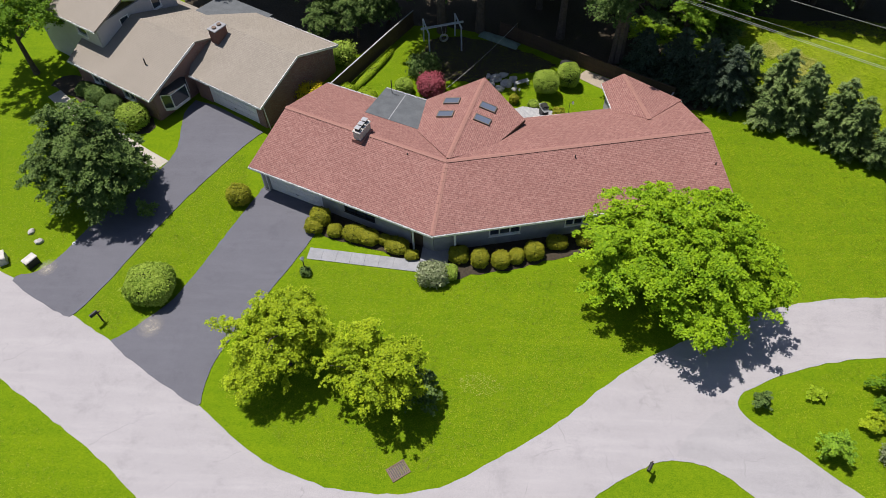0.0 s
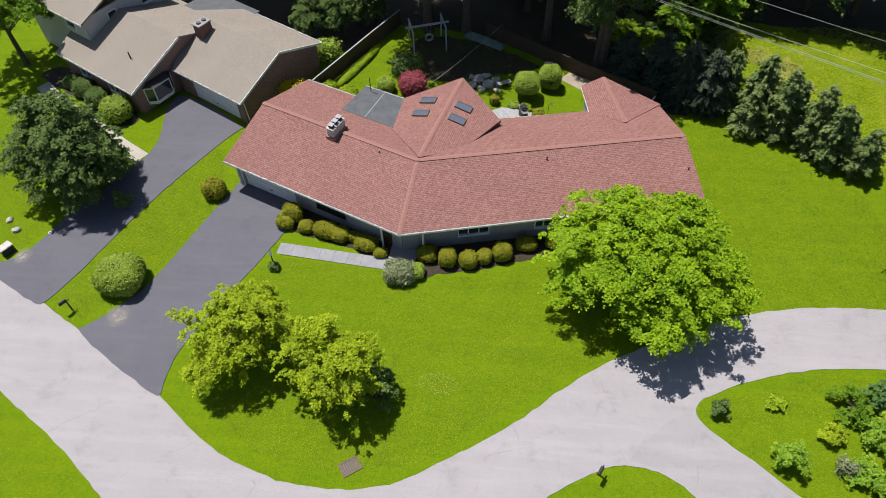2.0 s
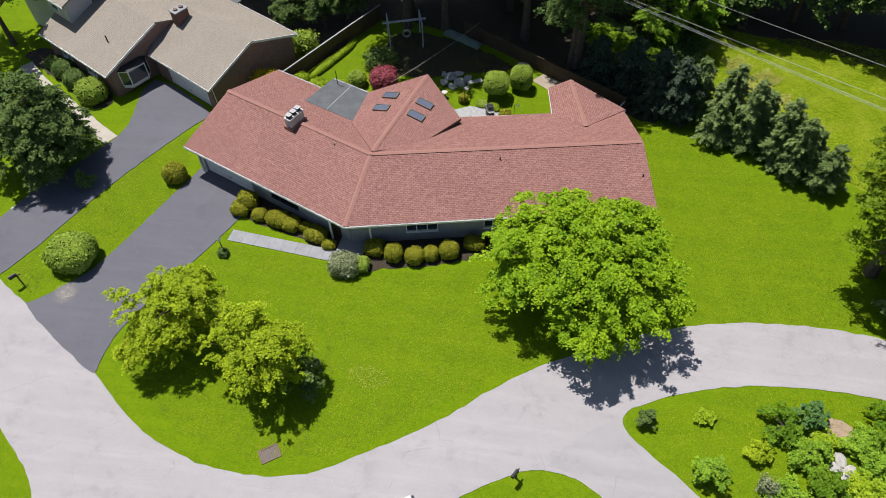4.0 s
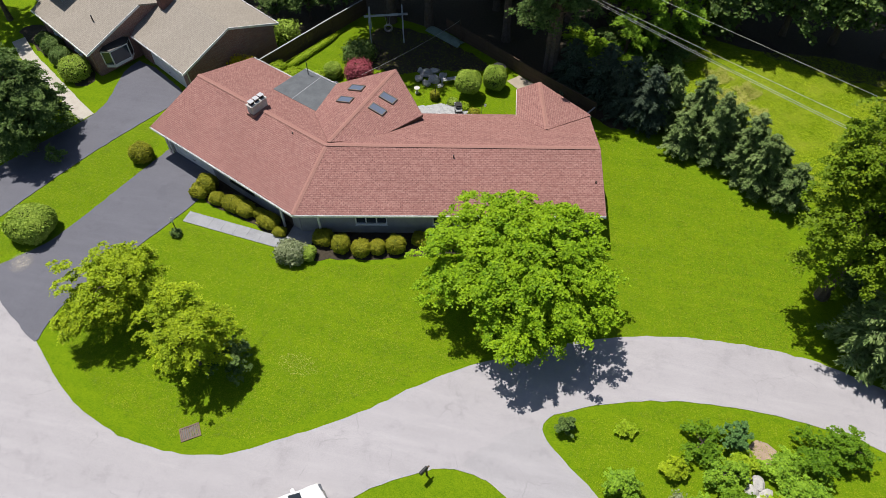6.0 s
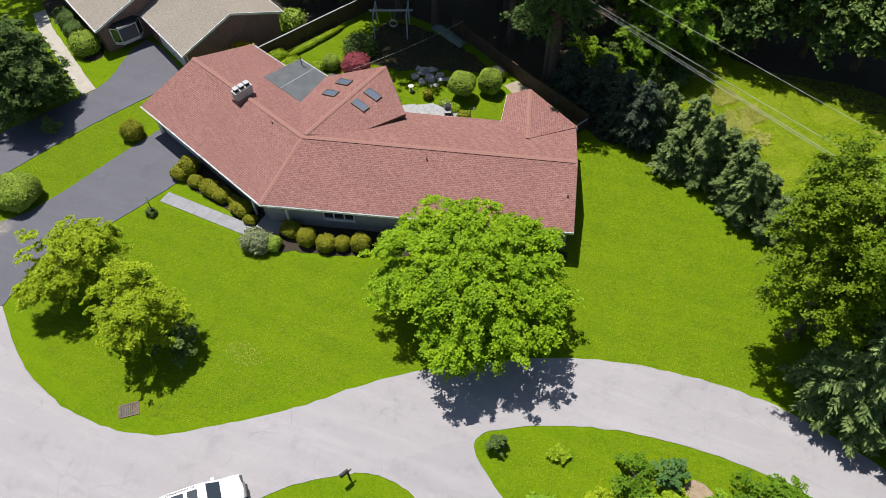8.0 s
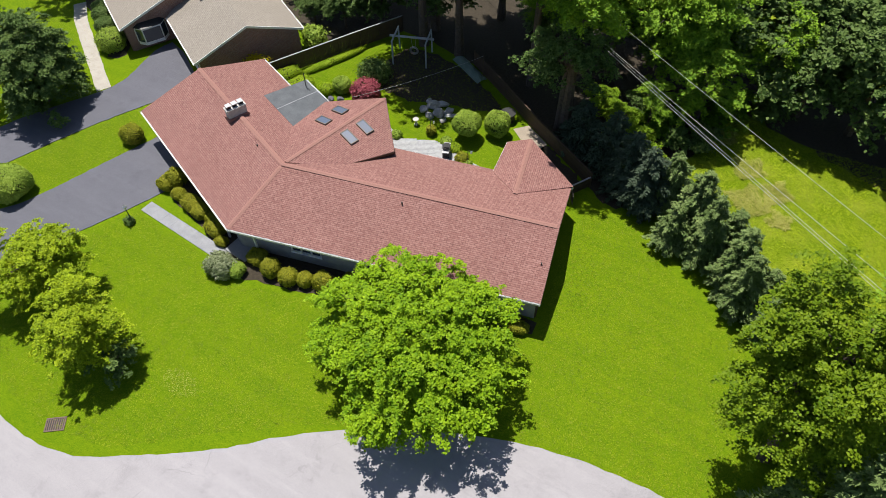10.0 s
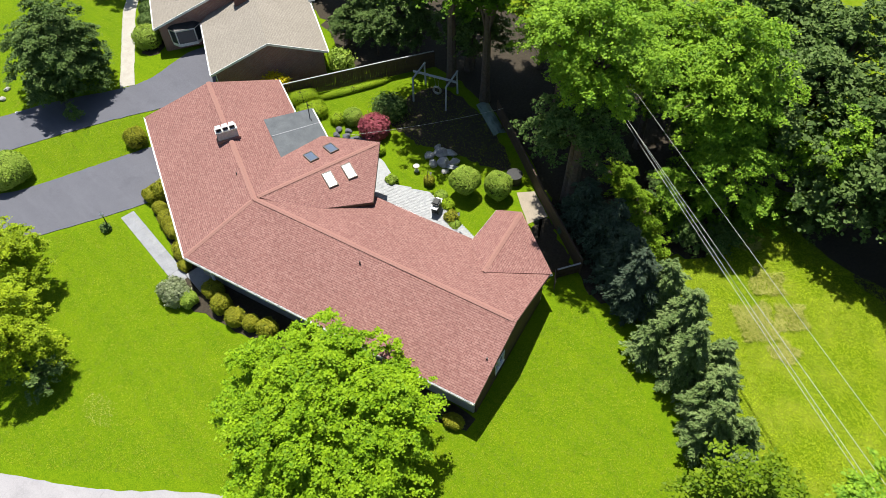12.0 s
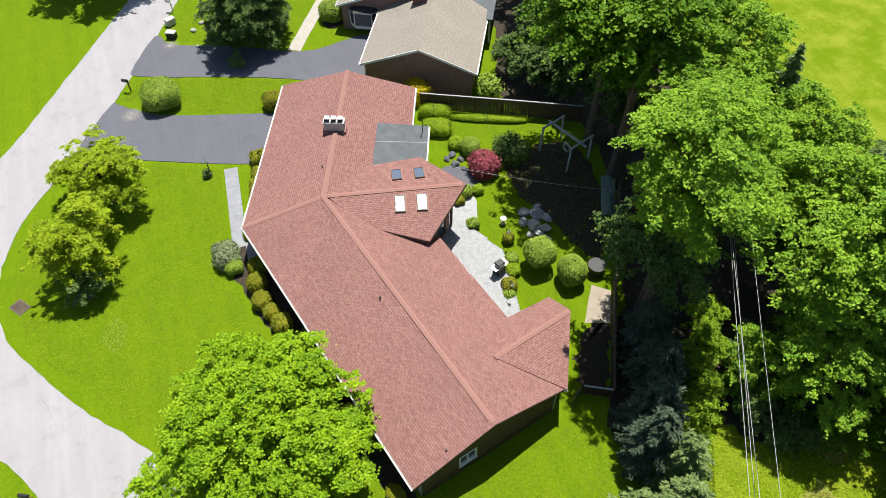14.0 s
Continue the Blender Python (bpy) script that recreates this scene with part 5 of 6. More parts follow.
# soil strip whose dark colour carries the shade between gable and fence
slab("fence_bed", [(13.0, 49.9), (13.4, 50.1), (17.6, 47.5), (16.9, 46.0), (15.2, 46.4), (12.6, 48.6)], 0.018, SOIL, "soil strip between the gable and the fence, coloured dark for the shade there", "soil", 3, 0.12)
# ground sheet with the garden trees' shade put into its dark colour
slab("shade_bed", [(-3.6, 50.2), (-4.2, 53.0), (-3.9, 56.6), (1.6, 56.4), (7.3, 53.2), (8.6, 52.0), (6.0, 51.2), (3.2, 50.9), (0.6, 49.6), (-1.6, 49.8)], 0.014, SOIL, "dark earth sheet standing in for the garden trees' shade", "soil", 3, 0.12, step=0.7)
slab("garden_pond", [(-5.0, 45.2), (-4.4, 47.0), (-2.6, 47.7), (-1.4, 47.2), (-1.2, 45.6), (-2.6, 44.0)], 0.026, DRIVE, "dark still garden pond basin edged with stones", "pond", 2, 0.04)
# litter sheet, drawn wider to paint in tree shade at field edge and yard
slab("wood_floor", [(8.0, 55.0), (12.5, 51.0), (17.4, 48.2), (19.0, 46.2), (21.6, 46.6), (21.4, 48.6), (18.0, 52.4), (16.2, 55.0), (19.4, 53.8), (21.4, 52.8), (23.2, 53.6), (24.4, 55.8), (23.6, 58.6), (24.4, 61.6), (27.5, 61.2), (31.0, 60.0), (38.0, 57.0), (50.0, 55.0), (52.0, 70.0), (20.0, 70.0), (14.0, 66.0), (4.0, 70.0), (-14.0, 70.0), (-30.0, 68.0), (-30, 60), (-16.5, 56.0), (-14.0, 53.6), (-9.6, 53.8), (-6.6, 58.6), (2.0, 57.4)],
     0.012, SOIL, "leaf litter on the floor of the wood, its dark sheet also standing in for tree shade", "ground", 2, 0.2, step=0.8)


def fence(pts, h, label, name="fence", board=0.15, gap=0.012, material=FENCE_WOOD, cap=None):
    """Upright boards on rails between posts, with a pale cap."""
    root = thing(name, (*pts[0], 0), label, "fence")
    o = Vector((*pts[0], 0))
    rng = random.Random(4)
    shared = bpy.data.meshes.new("board")
    bm = bmesh.new()
    box(bm, (-board / 2 + gap / 2, -0.011, 0.04), (board / 2 - gap / 2, 0.011, h - 0.05))
    bm.to_mesh(shared)
    bm.free()
    shared.materials.append(material)
    for a, b in zip(pts, pts[1:]):
        a, b = Vector((*a, 0)) - o, Vector((*b, 0)) - o
        L = (b - a).length
        d = (b - a) / L
        ang = math.atan2(d.y, d.x)
        for k in range(int(L / board)):
            ob = new("board", shared)
            ob.parent = root
            p = a + d * (k + 0.5) * board
            ob.matrix_basis = pose(p.x, p.y, rng.uniform(-0.015, 0.015), 0, rng.uniform(-0.6, 0.6), math.degrees(ang))
        n = max(1, round(L / 2.4))
        for k in range(n + 1):
            bm = bmesh.new()
            p = a + d * (L * k / n) + Vector((-d.y, d.x, 0)) * 0.07
            box(bm, (p.x - 0.05, p.y - 0.05, -0.1), (p.x + 0.05, p.y + 0.05, h), 0.008)
            part("post", bm, material, root)
        for z in (0.35, h - 0.3):
            bm = bmesh.new()
            q = Vector((-d.y, d.x, 0)) * 0.035
            bar(bm, a + q + Vector((0, 0, z)), b + q + Vector((0, 0, z)), 0.04, 0.09)
            part("rail", bm, material, root)
        bm = bmesh.new()
        bar(bm, a + Vector((0, 0, h - 0.02)), b + Vector((0, 0, h - 0.02)), 0.12, 0.035)
        part("cap_rail", bm, cap or material, root)
    return root


# boards take dark_wood so that the shade on them is in their colour
fence([(-12.1, 46.3), (-7.6, 54.4), (-5.4, 58.2)], 1.75, "board fence with a pale cap between two gardens, boards darkened for its shaded face", material=DARK_WOOD, cap=DECK_WOOD)
fence([(3.0, 56.8), (7.6, 53.9), (12.0, 51.0), (17.9, 47.4)], 1.5, "weathered board fence behind the garden, boards darkened for tree shade", material=DARK_WOOD)
fence([(17.9, 47.4), (17.0, 45.9)], 1.05, "short weathered board fence beside the gate, boards darkened for shade", material=DARK_WOOD, cap=DECK_WOOD)


def gate():
    root = thing("garden_gate", (16.9, 45.8, 0), "low weathered wooden gate at the house corner", "gate", turn=-55)
    for z in (0.25, 0.95):
        bm = bmesh.new()
        box(bm, (0, -0.02, z), (1.1, 0.02, z + 0.09))
        part("rail", bm, FENCE_WOOD, root)
    for k in range(7):
        bm = bmesh.new()
        box(bm, (0.02 + k * 0.155, 0.022, 0.1), (0.14 + k * 0.155, 0.042, 1.15))
        part("board", bm, FENCE_WOOD, root)


gate()


def swing_set():
    root = thing("swing_set", (0, 0, 0), "faded blue timber swing frame with a tyre swing", "swing set")
    a, b = Vector((-3.9, 54.6, 2.2)), Vector((-0.95, 55.5, 2.25))
    d = (b - a).normalized()
    s = Vector((-d.y, d.x, 0))
    bm = bmesh.new()
    bar(bm, a - d * 0.5, b + d * 0.5, 0.14, 0.16)
    part("beam", bm, BLUE_WOOD, root)
    for p in (a, b):
        bm = bmesh.new()
        bar(bm, p - s * 1.25 + Vector((0, 0, 0.16)), p + s * 1.25 + Vector((0, 0, 0.16)), 0.12, 0.12)
        part("top_bar", bm, BLUE_WOOD, root)
        for q in (-1, 1):
            bm = bmesh.new()
            e = p + s * q * 1.12
            bar(bm, (e.x + s.x * q * 0.12, e.y + s.y * q * 0.12, 0), e + Vector((0, 0, 0.1)), 0.12, 0.12)
            part("leg", bm, BLUE_WOOD, root)
    c = a.lerp(b, 0.55)
    bm = bmesh.new()
    for k in range(24):
        for j in range(8):
            th, ph = k * math.tau / 24, j * math.tau / 8
            r = 0.34 + 0.1 * math.cos(ph)
            bm.verts.new((c.x + d.x * r * math.cos(th), c.y + d.y * r * math.cos(th), 0.85 + r * math.sin(th))).co += s * 0.1 * math.sin(ph)
    bm.verts.ensure_lookup_table()
    for k in range(24):
        for j in range(8):
            bm.faces.new([bm.verts[(k % 24) * 8 + j], bm.verts[((k + 1) % 24) * 8 + j], bm.verts[((k + 1) % 24) * 8 + (j + 1) % 8], bm.verts[(k % 24) * 8 + (j + 1) % 8]])
    part("tyre", bm, METAL, root, "pale grey tyre seat")
    for q in (-0.25, 0.25):
        bm = bmesh.new()
        rod(bm, c + d * q, (c.x + d.x * q * 0.5, c.y + d.y * q * 0.5, 1.25), 0.015, 0.015, 6)
        part("chain", bm, METAL, root)


swing_set()


bn = thing("garden_bench", (4.9, 49.3, 0), "small pale wooden bench by the clipped tree", "bench", turn=25)
for k in range(3):
    bm = bmesh.new(); box(bm, (-0.7, -0.22 + k * 0.15, 0.4), (0.7, -0.09 + k * 0.15, 0.44)); part("slat", bm, DECK_WOOD, bn)
for x in (-0.6, 0.6):
    bm = bmesh.new(); box(bm, (x - 0.04, -0.2, 0), (x + 0.04, 0.2, 0.4)); part("leg", bm, DECK_WOOD, bn)
gn = thing("garden_ornament", (2.5, 47.3, 0), "small pale garden ornament on the lawn", "ornament")
bm = bmesh.new(); lathe(bm, [(0.16, 0), (0.18, 0.08), (0.1, 0.14), (0.09, 0.4), (0.2, 0.5), (0.26, 0.6), (0.2, 0.62)], 14); part("bowl", bm, STONE, gn)

tub = thing("barrel_bin", (9.05, 51.4, 0), "round dark metal fire barrel on the path", "barrel")
bm = bmesh.new(); lathe(bm, [(0.52, 0), (0.56, 0.1), (0.56, 0.75), (0.6, 0.8), (0.58, 0.84), (0.5, 0.8), (0.48, 0.2), (0.02, 0.2)], 24); part("drum", bm, DARK, tub)
bm = bmesh.new(); lathe(bm, [(0.55, 0.78), (0.63, 0.78), (0.63, 0.86), (0.55, 0.86)], 24); part("rim", bm, DARK, tub)
for t in (0, 90):
    bm = bmesh.new(); box(bm, (-0.5, -0.03, 0.72), (0.5, 0.03, 0.76), 0, Matrix.Rotation(radians(t + 20), 4, "Z")); part("crossbar", bm, METAL, tub)


def grill():
    root = thing("gas_grill", (6.7, 45.0, 0.28), "black and steel gas grill on the deck", "grill", turn=-70)
    bm = bmesh.new(); box(bm, (-0.35, -0.28, 0.12), (0.35, 0.28, 0.75), 0.02); part("cabinet", bm, DARK, root)
    bm = bmesh.new(); box(bm, (-0.38, -0.3, 0.76), (0.38, 0.3, 0.86), 0.02); part("firebox", bm, METAL, root)
    bm = bmesh.new(); box(bm, (-0.37, -0.28, 0.865), (0.37, 0.3, 1.12), 0.1); part("lid", bm, DARK, root)
    for x in (-0.62, 0.39):
        bm = bmesh.new(); box(bm, (x, -0.26, 0.8), (x + 0.23, 0.26, 0.84), 0.01); part("side_shelf", bm, METAL, root)
    for x in (-0.3, 0.3):
        for y in (-0.22, 0.22):
            bm = bmesh.new(); rod(bm, (x - 0.02, y, 0.06), (x + 0.02, y, 0.06), 0.06, 0.06, 12); part("wheel", bm, RUBBER, root)
    bm = bmesh.new(); rod(bm, (-0.28, -0.33, 0.98), (0.28, -0.33, 0.98), 0.015); part("handle", bm, CHROME, root)


grill()
for x, y, h in ((8.75, 44.75, 1.9), (4.35, 46.6, 1.7)):
    hk = thing("hanging_hook", (x, y, 0), "thin black garden hook pole", "pole", "garden hooks", 20)
    bm = bmesh.new(); rod(bm, (0, 0, 0), (0, 0, h), 0.02, 0.02, 6); part("pole", bm, DARK, hk)
    bm = bmesh.new(); rod(bm, (0, 0, h), (0.3, 0, h + 0.05), 0.016, 0.016, 6); part("arm", bm, DARK, hk)
    bm = bmesh.new(); lathe(bm, [(0.03, h - 0.25), (0.09, h - 0.22), (0.09, h - 0.02), (0.02, h + 0.03)], 10)
    for v in bm.verts:
        v.co.x += 0.28
    part("feeder", bm, METAL, hk)


def rocks(name, spots, seed, label, group, material=ROCK):
    rng = random.Random(seed)
    for x, y, r in spots:
        bm = bmesh.new()
        bmesh.ops.create_icosphere(bm, subdivisions=2, radius=r)
        off = Vector((rng.uniform(0, 50), rng.uniform(0, 50), 0))
        for v in bm.verts:
            k = 1 + 0.45 * noise.noise(v.co / r * 1.1 + off)
            v.co = Vector((v.co.x * k * 1.2, v.co.y * k * 0.9, max(-0.02, (v.co.z * k * 0.65) + r * 0.35)))
        ob = part(name, bm, material)
        ob.matrix_basis = pose(x, y, 0, 0, 0, rng.uniform(0, 360))
        tagged(ob, label, "rock", group)


rocks("rock", [(29.9, 17.9, 0.42), (29.5, 17.4, 0.34), (30.3, 17.3, 0.38), (29.9, 16.9, 0.3), (29.2, 18.1, 0.26)], 1, "pale grey boulder among island plants", "island rocks")
rocks("rock", [(2.2, 49.2, 0.42), (3.0, 48.7, 0.36), (3.6, 49.3, 0.5), (2.7, 50.0, 0.55), (3.3, 50.5, 0.4), (4.2, 49.9, 0.38), (2.0, 50.4, 0.3), (4.3, 48.7, 0.26)], 5, "grey angular stone of a shaded rock garden", "rock garden")
rocks("rock", [(-31.4, 30.0, 0.3), (-32.4, 30.9, 0.26)], 2, "pale grey stone on the neighbour's lawn", "lawn stones")
rocks("rock", [(-5.7, 46.6, 0.3), (-5.0, 47.0, 0.26), (-4.6, 46.4, 0.33), (-5.4, 46.0, 0.28), (-3.9, 46.9, 0.22)], 3, "dark rounded stone at the garden pond edge", "pond stones", DRIVE)
slab("dirt_patch", [(29.5, 20.4), (31.0, 20.5), (31.1, 19.4), (30.4, 18.8), (29.6, 19.2)], 0.014, DIRT, "bare dry dirt in the grass island", "soil", 1, 0.1)
tarp = thing("grey_tarp", (3.0, 56.0, 0), "bluish grey tarpaulin heap beside the fence", "tarp", turn=-30)
bm = bmesh.new()
bmesh.ops.create_grid(bm, x_segments=24, y_segments=10, size=1.0)
for v in bm.verts:
    v.co = Vector((v.co.x * 2.1, v.co.y * 0.55, max(0.02, 0.4 * (1 - v.co.y ** 2) * (1 - 0.6 * v.co.x ** 4) + 0.12 * noise.noise(v.co * 3))))
part("sheet", bm, rough_mat("tarp_cloth", (0.11, 0.16, 0.13), (0.20, 0.26, 0.22), 2, 20, 0.7, 0.3), tarp)

# ---- street furniture ----
def mailbox(at, turn, label, dark=True):
    root = thing("mailbox", at, label, "mailbox", "roadside mailboxes", turn)
    bm = bmesh.new(); box(bm, (-0.05, -0.05, -0.1), (0.05, 0.05, 1.15), 0.01); part("post", bm, DARK_WOOD if dark else WHITE, root)
    bm = bmesh.new(); box(bm, (-0.04, -0.45, 0.92), (0.04, 0.25, 1.0), 0.01); part("arm", bm, DARK_WOOD if dark else WHITE, root)
    bm = bmesh.new()
    ring = [(-0.1, 0), (0.1, 0), (0.1, 0.14)] + [(0.1 * math.cos(k * math.pi / 8), 0.14 + 0.1 * math.sin(k * math.pi / 8)) for k in range(1, 8)] + [(-0.1, 0.14)]
    fr = [bm.verts.new((x, -0.5, 1.01 + z)) for x, z in ring]
    bk = [bm.verts.new((x, 0.05, 1.01 + z)) for x, z in ring]
    bm.faces.new(fr); bm.faces.new(bk)
    for k in range(len(ring)):
        j = (k + 1) % len(ring)
        bm.faces.new((fr[k], fr[j], bk[j], bk[k]))
    bx = part("box", bm, DARK if dark else METAL, root)
    bm = bmesh.new(); box(bm, (0.105, -0.3, 1.12), (0.115, -0.26, 1.32)); part("flag", bm, COPPER, bx)


mailbox((-24.15, 23.3, 0), -35, "black mailbox on a wooden post at the driveway")
mailbox((11.5, 14.3, 0), -30, "mailbox on a post at the road edge")
mailbox((-35.6, 28.6, 0), -35, "grey mailbox on a post by the road", False)


def bin_box(at, turn, label, mat_):
    root = thing("utility_box", at, label, "utility box", "roadside boxes", turn)
    bm = bmesh.new(); box(bm, (-0.45, -0.3, 0), (0.45, 0.3, 0.62), 0.03); part("body", bm, mat_, root)
    bm = bmesh.new(); box(bm, (-0.48, -0.33, 0.625), (0.48, 0.33, 0.72), 0.03); part("lid", bm, STONE, root)


bin_box((-31.0, 27.9, 0), 60, "low grey utility box beside the driveway", DARK)
bin_box((-33.3, 28.1, 0), 120, "low pale utility box beside the road", STONE)


def lamp_post():
    root = thing("lamp_post", (-10.95, 28.0, 0), "short black lamp post with a glass lantern", "lamp")
    bm = bmesh.new(); lathe(bm, [(0.1, -0.05), (0.1, 0.06), (0.045, 0.1), (0.035, 1.15), (0.06, 1.18), (0.02, 1.2)], 12); part("post", bm, DARK, root)
    bm = bmesh.new(); lathe(bm, [(0.08, 1.2), (0.13, 1.45), (0.02, 1.45)], 6); part("lantern", bm, WHITE, root)
    bm = bmesh.new(); lathe(bm, [(0.18, 1.45), (0.17, 1.48), (0.03, 1.6), (0.01, 1.66)], 6); part("cap", bm, METAL, root)


lamp_post()
shrub("small_bush", (-10.85, 27.75, 0), 0.34, 0.32, 0.5, SHADE, "tuft of dark plants round a lamp post", 240, leaf=0.06, count=700, loose=0.15)
gr = thing("storm_drain", (-3.0, 13.7, 0), "rusty iron storm drain grate in the lawn", "drain", turn=35)
bm = bmesh.new()
for lo, hi in (((-0.6, -0.45, -0.02), (0.6, -0.37, 0.05)), ((-0.6, 0.37, -0.02), (0.6, 0.45, 0.05)), ((-0.6, -0.37, -0.02), (-0.52, 0.37, 0.05)), ((0.52, -0.37, -0.02), (0.6, 0.37, 0.05))):
    box(bm, lo, hi)
part("frame", bm, COPPER, gr)
for k in range(8):
    bm = bmesh.new(); box(bm, (-0.49 + k * 0.13, -0.37, 0.0), (-0.43 + k * 0.13, 0.37, 0.04)); part("grate_bar", bm, COPPER, gr)
# flat black sheet paints the shaded hollow below the grate
bm = bmesh.new(); box(bm, (-0.52, -0.37, 0.004), (0.52, 0.37, 0.012)); part("dark_hollow_sheet", bm, DARK, gr)
cv = thing("valve_cap", (-28.7, 29.9, 0.045), "small white cap on the driveway edge", "cap")
bm = bmesh.new(); lathe(bm, [(0.14, 0), (0.14, 0.03), (0.1, 0.06), (0.01, 0.06)], 14); part("lid", bm, WHITE, cv)

# ---- parked car ----
def car():
    root = thing("parked_car", (4.6, 10.05, 0.03), "white sport utility car with dark glass roof panels at the roadside", "car", turn=39.5)
    half = 0.93
    side = [(2.42, 0.35), (2.45, 0.62), (2.36, 0.84), (1.95, 0.98), (1.25, 1.06), (0.55, 1.62), (0.25, 1.70), (-1.3, 1.72), (-1.95, 1.62), (-2.32, 1.1), (-2.42, 0.7), (-2.38, 0.35)]
    bm = bmesh.new()
    rings = []
    for y, inx, inz in ((-half, 0.0, 0.0), (-half * 0.98, 0.0, 0.0), (0, 0, 0.03), (half * 0.98, 0, 0.0), (half, 0, 0.0)):
        ring = []
        for x, z in side:
            t = max(0.0, (z - 0.95) / 0.77)
            yy = y * (1 - 0.17 * t)
            nose = 1 - 0.06 * (abs(y) / half) ** 2 if abs(x) > 1.6 else 1
            ring.append(bm.verts.new((x * nose, yy, z + (inz if z > 0.9 else 0))))
        rings.append(ring)
    for a, b in zip(rings, rings[1:]):
        for k in range(len(side)):
            j = (k + 1) % len(side)
            bm.faces.new((a[k], a[j], b[j], b[k]))
    bm.faces.new(rings[0]); bm.faces.new(rings[-1][::-1])
    bmesh.ops.bevel(bm, geom=[e for e in bm.edges if e.calc_face_angle(0) > 0.5], offset=0.06, segments=3, affect="EDGES", clamp_overlap=True)
    body = part("body", bm, CAR_WHITE, root)
    for p in body.data.polygons:
        p.use_smooth = True

    def sheet(name, pts, mat_, parent=root, lift=0.012, label=""):
        b2 = bmesh.new()
        vs = [b2.verts.new(p) for p in pts]
        f = b2.faces.new(vs)
        f.normal_update()
        n = f.normal if f.normal.z >= 0 else -f.normal
        r = bmesh.ops.extrude_face_region(b2, geom=[f])
        for v in [v for v in r["geom"] if isinstance(v, bmesh.types.BMVert)]:
            v.co += n * lift
        return part(name, b2, mat_, parent, label)

    def shell(x):
        for (x0, z0), (x1, z1) in zip(side, side[1:]):
            if x1 <= x <= x0 and z0 > 0.8:
                return z0 + (z1 - z0) * (x - x0) / (x1 - x0) + 0.035
        return 1.0

    def across(x, k):
        z = shell(x)
        return half * (1 - 0.17 * max(0, (z - 0.95) / 0.77)) * k

    for name, xa, xb, k in (("windscreen", 1.2, 0.58, 0.86), ("rear_window", -1.97, -2.26, 0.84)):
        sheet(name, [(xa, -across(xa, k), shell(xa)), (xa, across(xa, k), shell(xa)), (xb, across(xb, k), shell(xb)), (xb, -across(xb, k), shell(xb))], GLASS)
    for xa, xb in ((0.12, -0.42), (-0.62, -1.25)):
        sheet("roof_glass", [(xa, -0.52, shell(xa)), (xa, 0.52, shell(xa)), (xb, 0.52, shell(xb)), (xb, -0.52, shell(xb))], GLASS, label="dark glass roof panel")
    for sgn in (-1, 1):
        for pts in ([(1.05, 1.1), (0.55, 1.56), (-0.25, 1.6), (-0.25, 1.1)], [(-0.35, 1.1), (-0.35, 1.6), (-1.3, 1.61), (-1.3, 1.1)], [(-1.4, 1.1), (-1.4, 1.6), (-1.85, 1.54), (-2.1, 1.12)]):
            b2 = bmesh.new()
            vs = [b2.verts.new((x, sgn * (half * (1 - 0.17 * max(0, (z - 0.95) / 0.77)) + 0.004), z)) for x, z in pts]
            ws = [b2.verts.new((v.co.x, v.co.y + sgn * 0.012, v.co.z)) for v in vs]
            b2.faces.new(vs); b2.faces.new(ws)
            for k in range(4):
                b2.faces.new((vs[k], vs[(k + 1) % 4], ws[(k + 1) % 4], ws[k]))
            part("side_window", b2, GLASS, root)
        b2 = bmesh.new(); box(b2, (0.8, sgn * 0.98 - 0.12, 1.1), (0.96, sgn * 0.98 + 0.12, 1.25), 0.03); part("wing_mirror", b2, CAR_WHITE, root)
        b2 = bmesh.new(); box(b2, (2.2, sgn * 0.66 - 0.2, 0.68), (2.40, sgn * 0.66 + 0.2, 0.82), 0.02); part("headlight", b2, GLASS, root)
        b2 = bmesh.new(); box(b2, (-2.42, sgn * 0.72 - 0.12, 0.85), (-2.34, sgn * 0.72 + 0.12, 1.15), 0.02); part("tail_light", b2, RED_LAMP, root)
        b2 = bmesh.new(); rod(b2, (0.1, sgn * 0.68, 1.77), (-1.6, sgn * 0.68, 1.79), 0.02); part("roof_rail", b2, METAL, root)
        for x in (1.5, -1.45):
            b2 = bmesh.new(); rod(b2, (x, sgn * 0.72, 0.36), (x, sgn * 0.955, 0.36), 0.36, 0.36, 24)
            wh = part("wheel", b2, RUBBER, root)
            b2 = bmesh.new(); rod(b2, (x, sgn * 0.956, 0.36), (x, sgn * 0.965, 0.36), 0.23, 0.21, 16); part("rim", b2, METAL, wh)
    b2 = bmesh.new(); box(b2, (2.34, -0.45, 0.5), (2.46, 0.45, 0.78), 0.02); part("grille", b2, DARK, root)


RED_LAMP = rough_mat("lamp_red", (0.3, 0.01, 0.01), (0.4, 0.02, 0.02), 3, 20, 0.2, 0.0)
car()

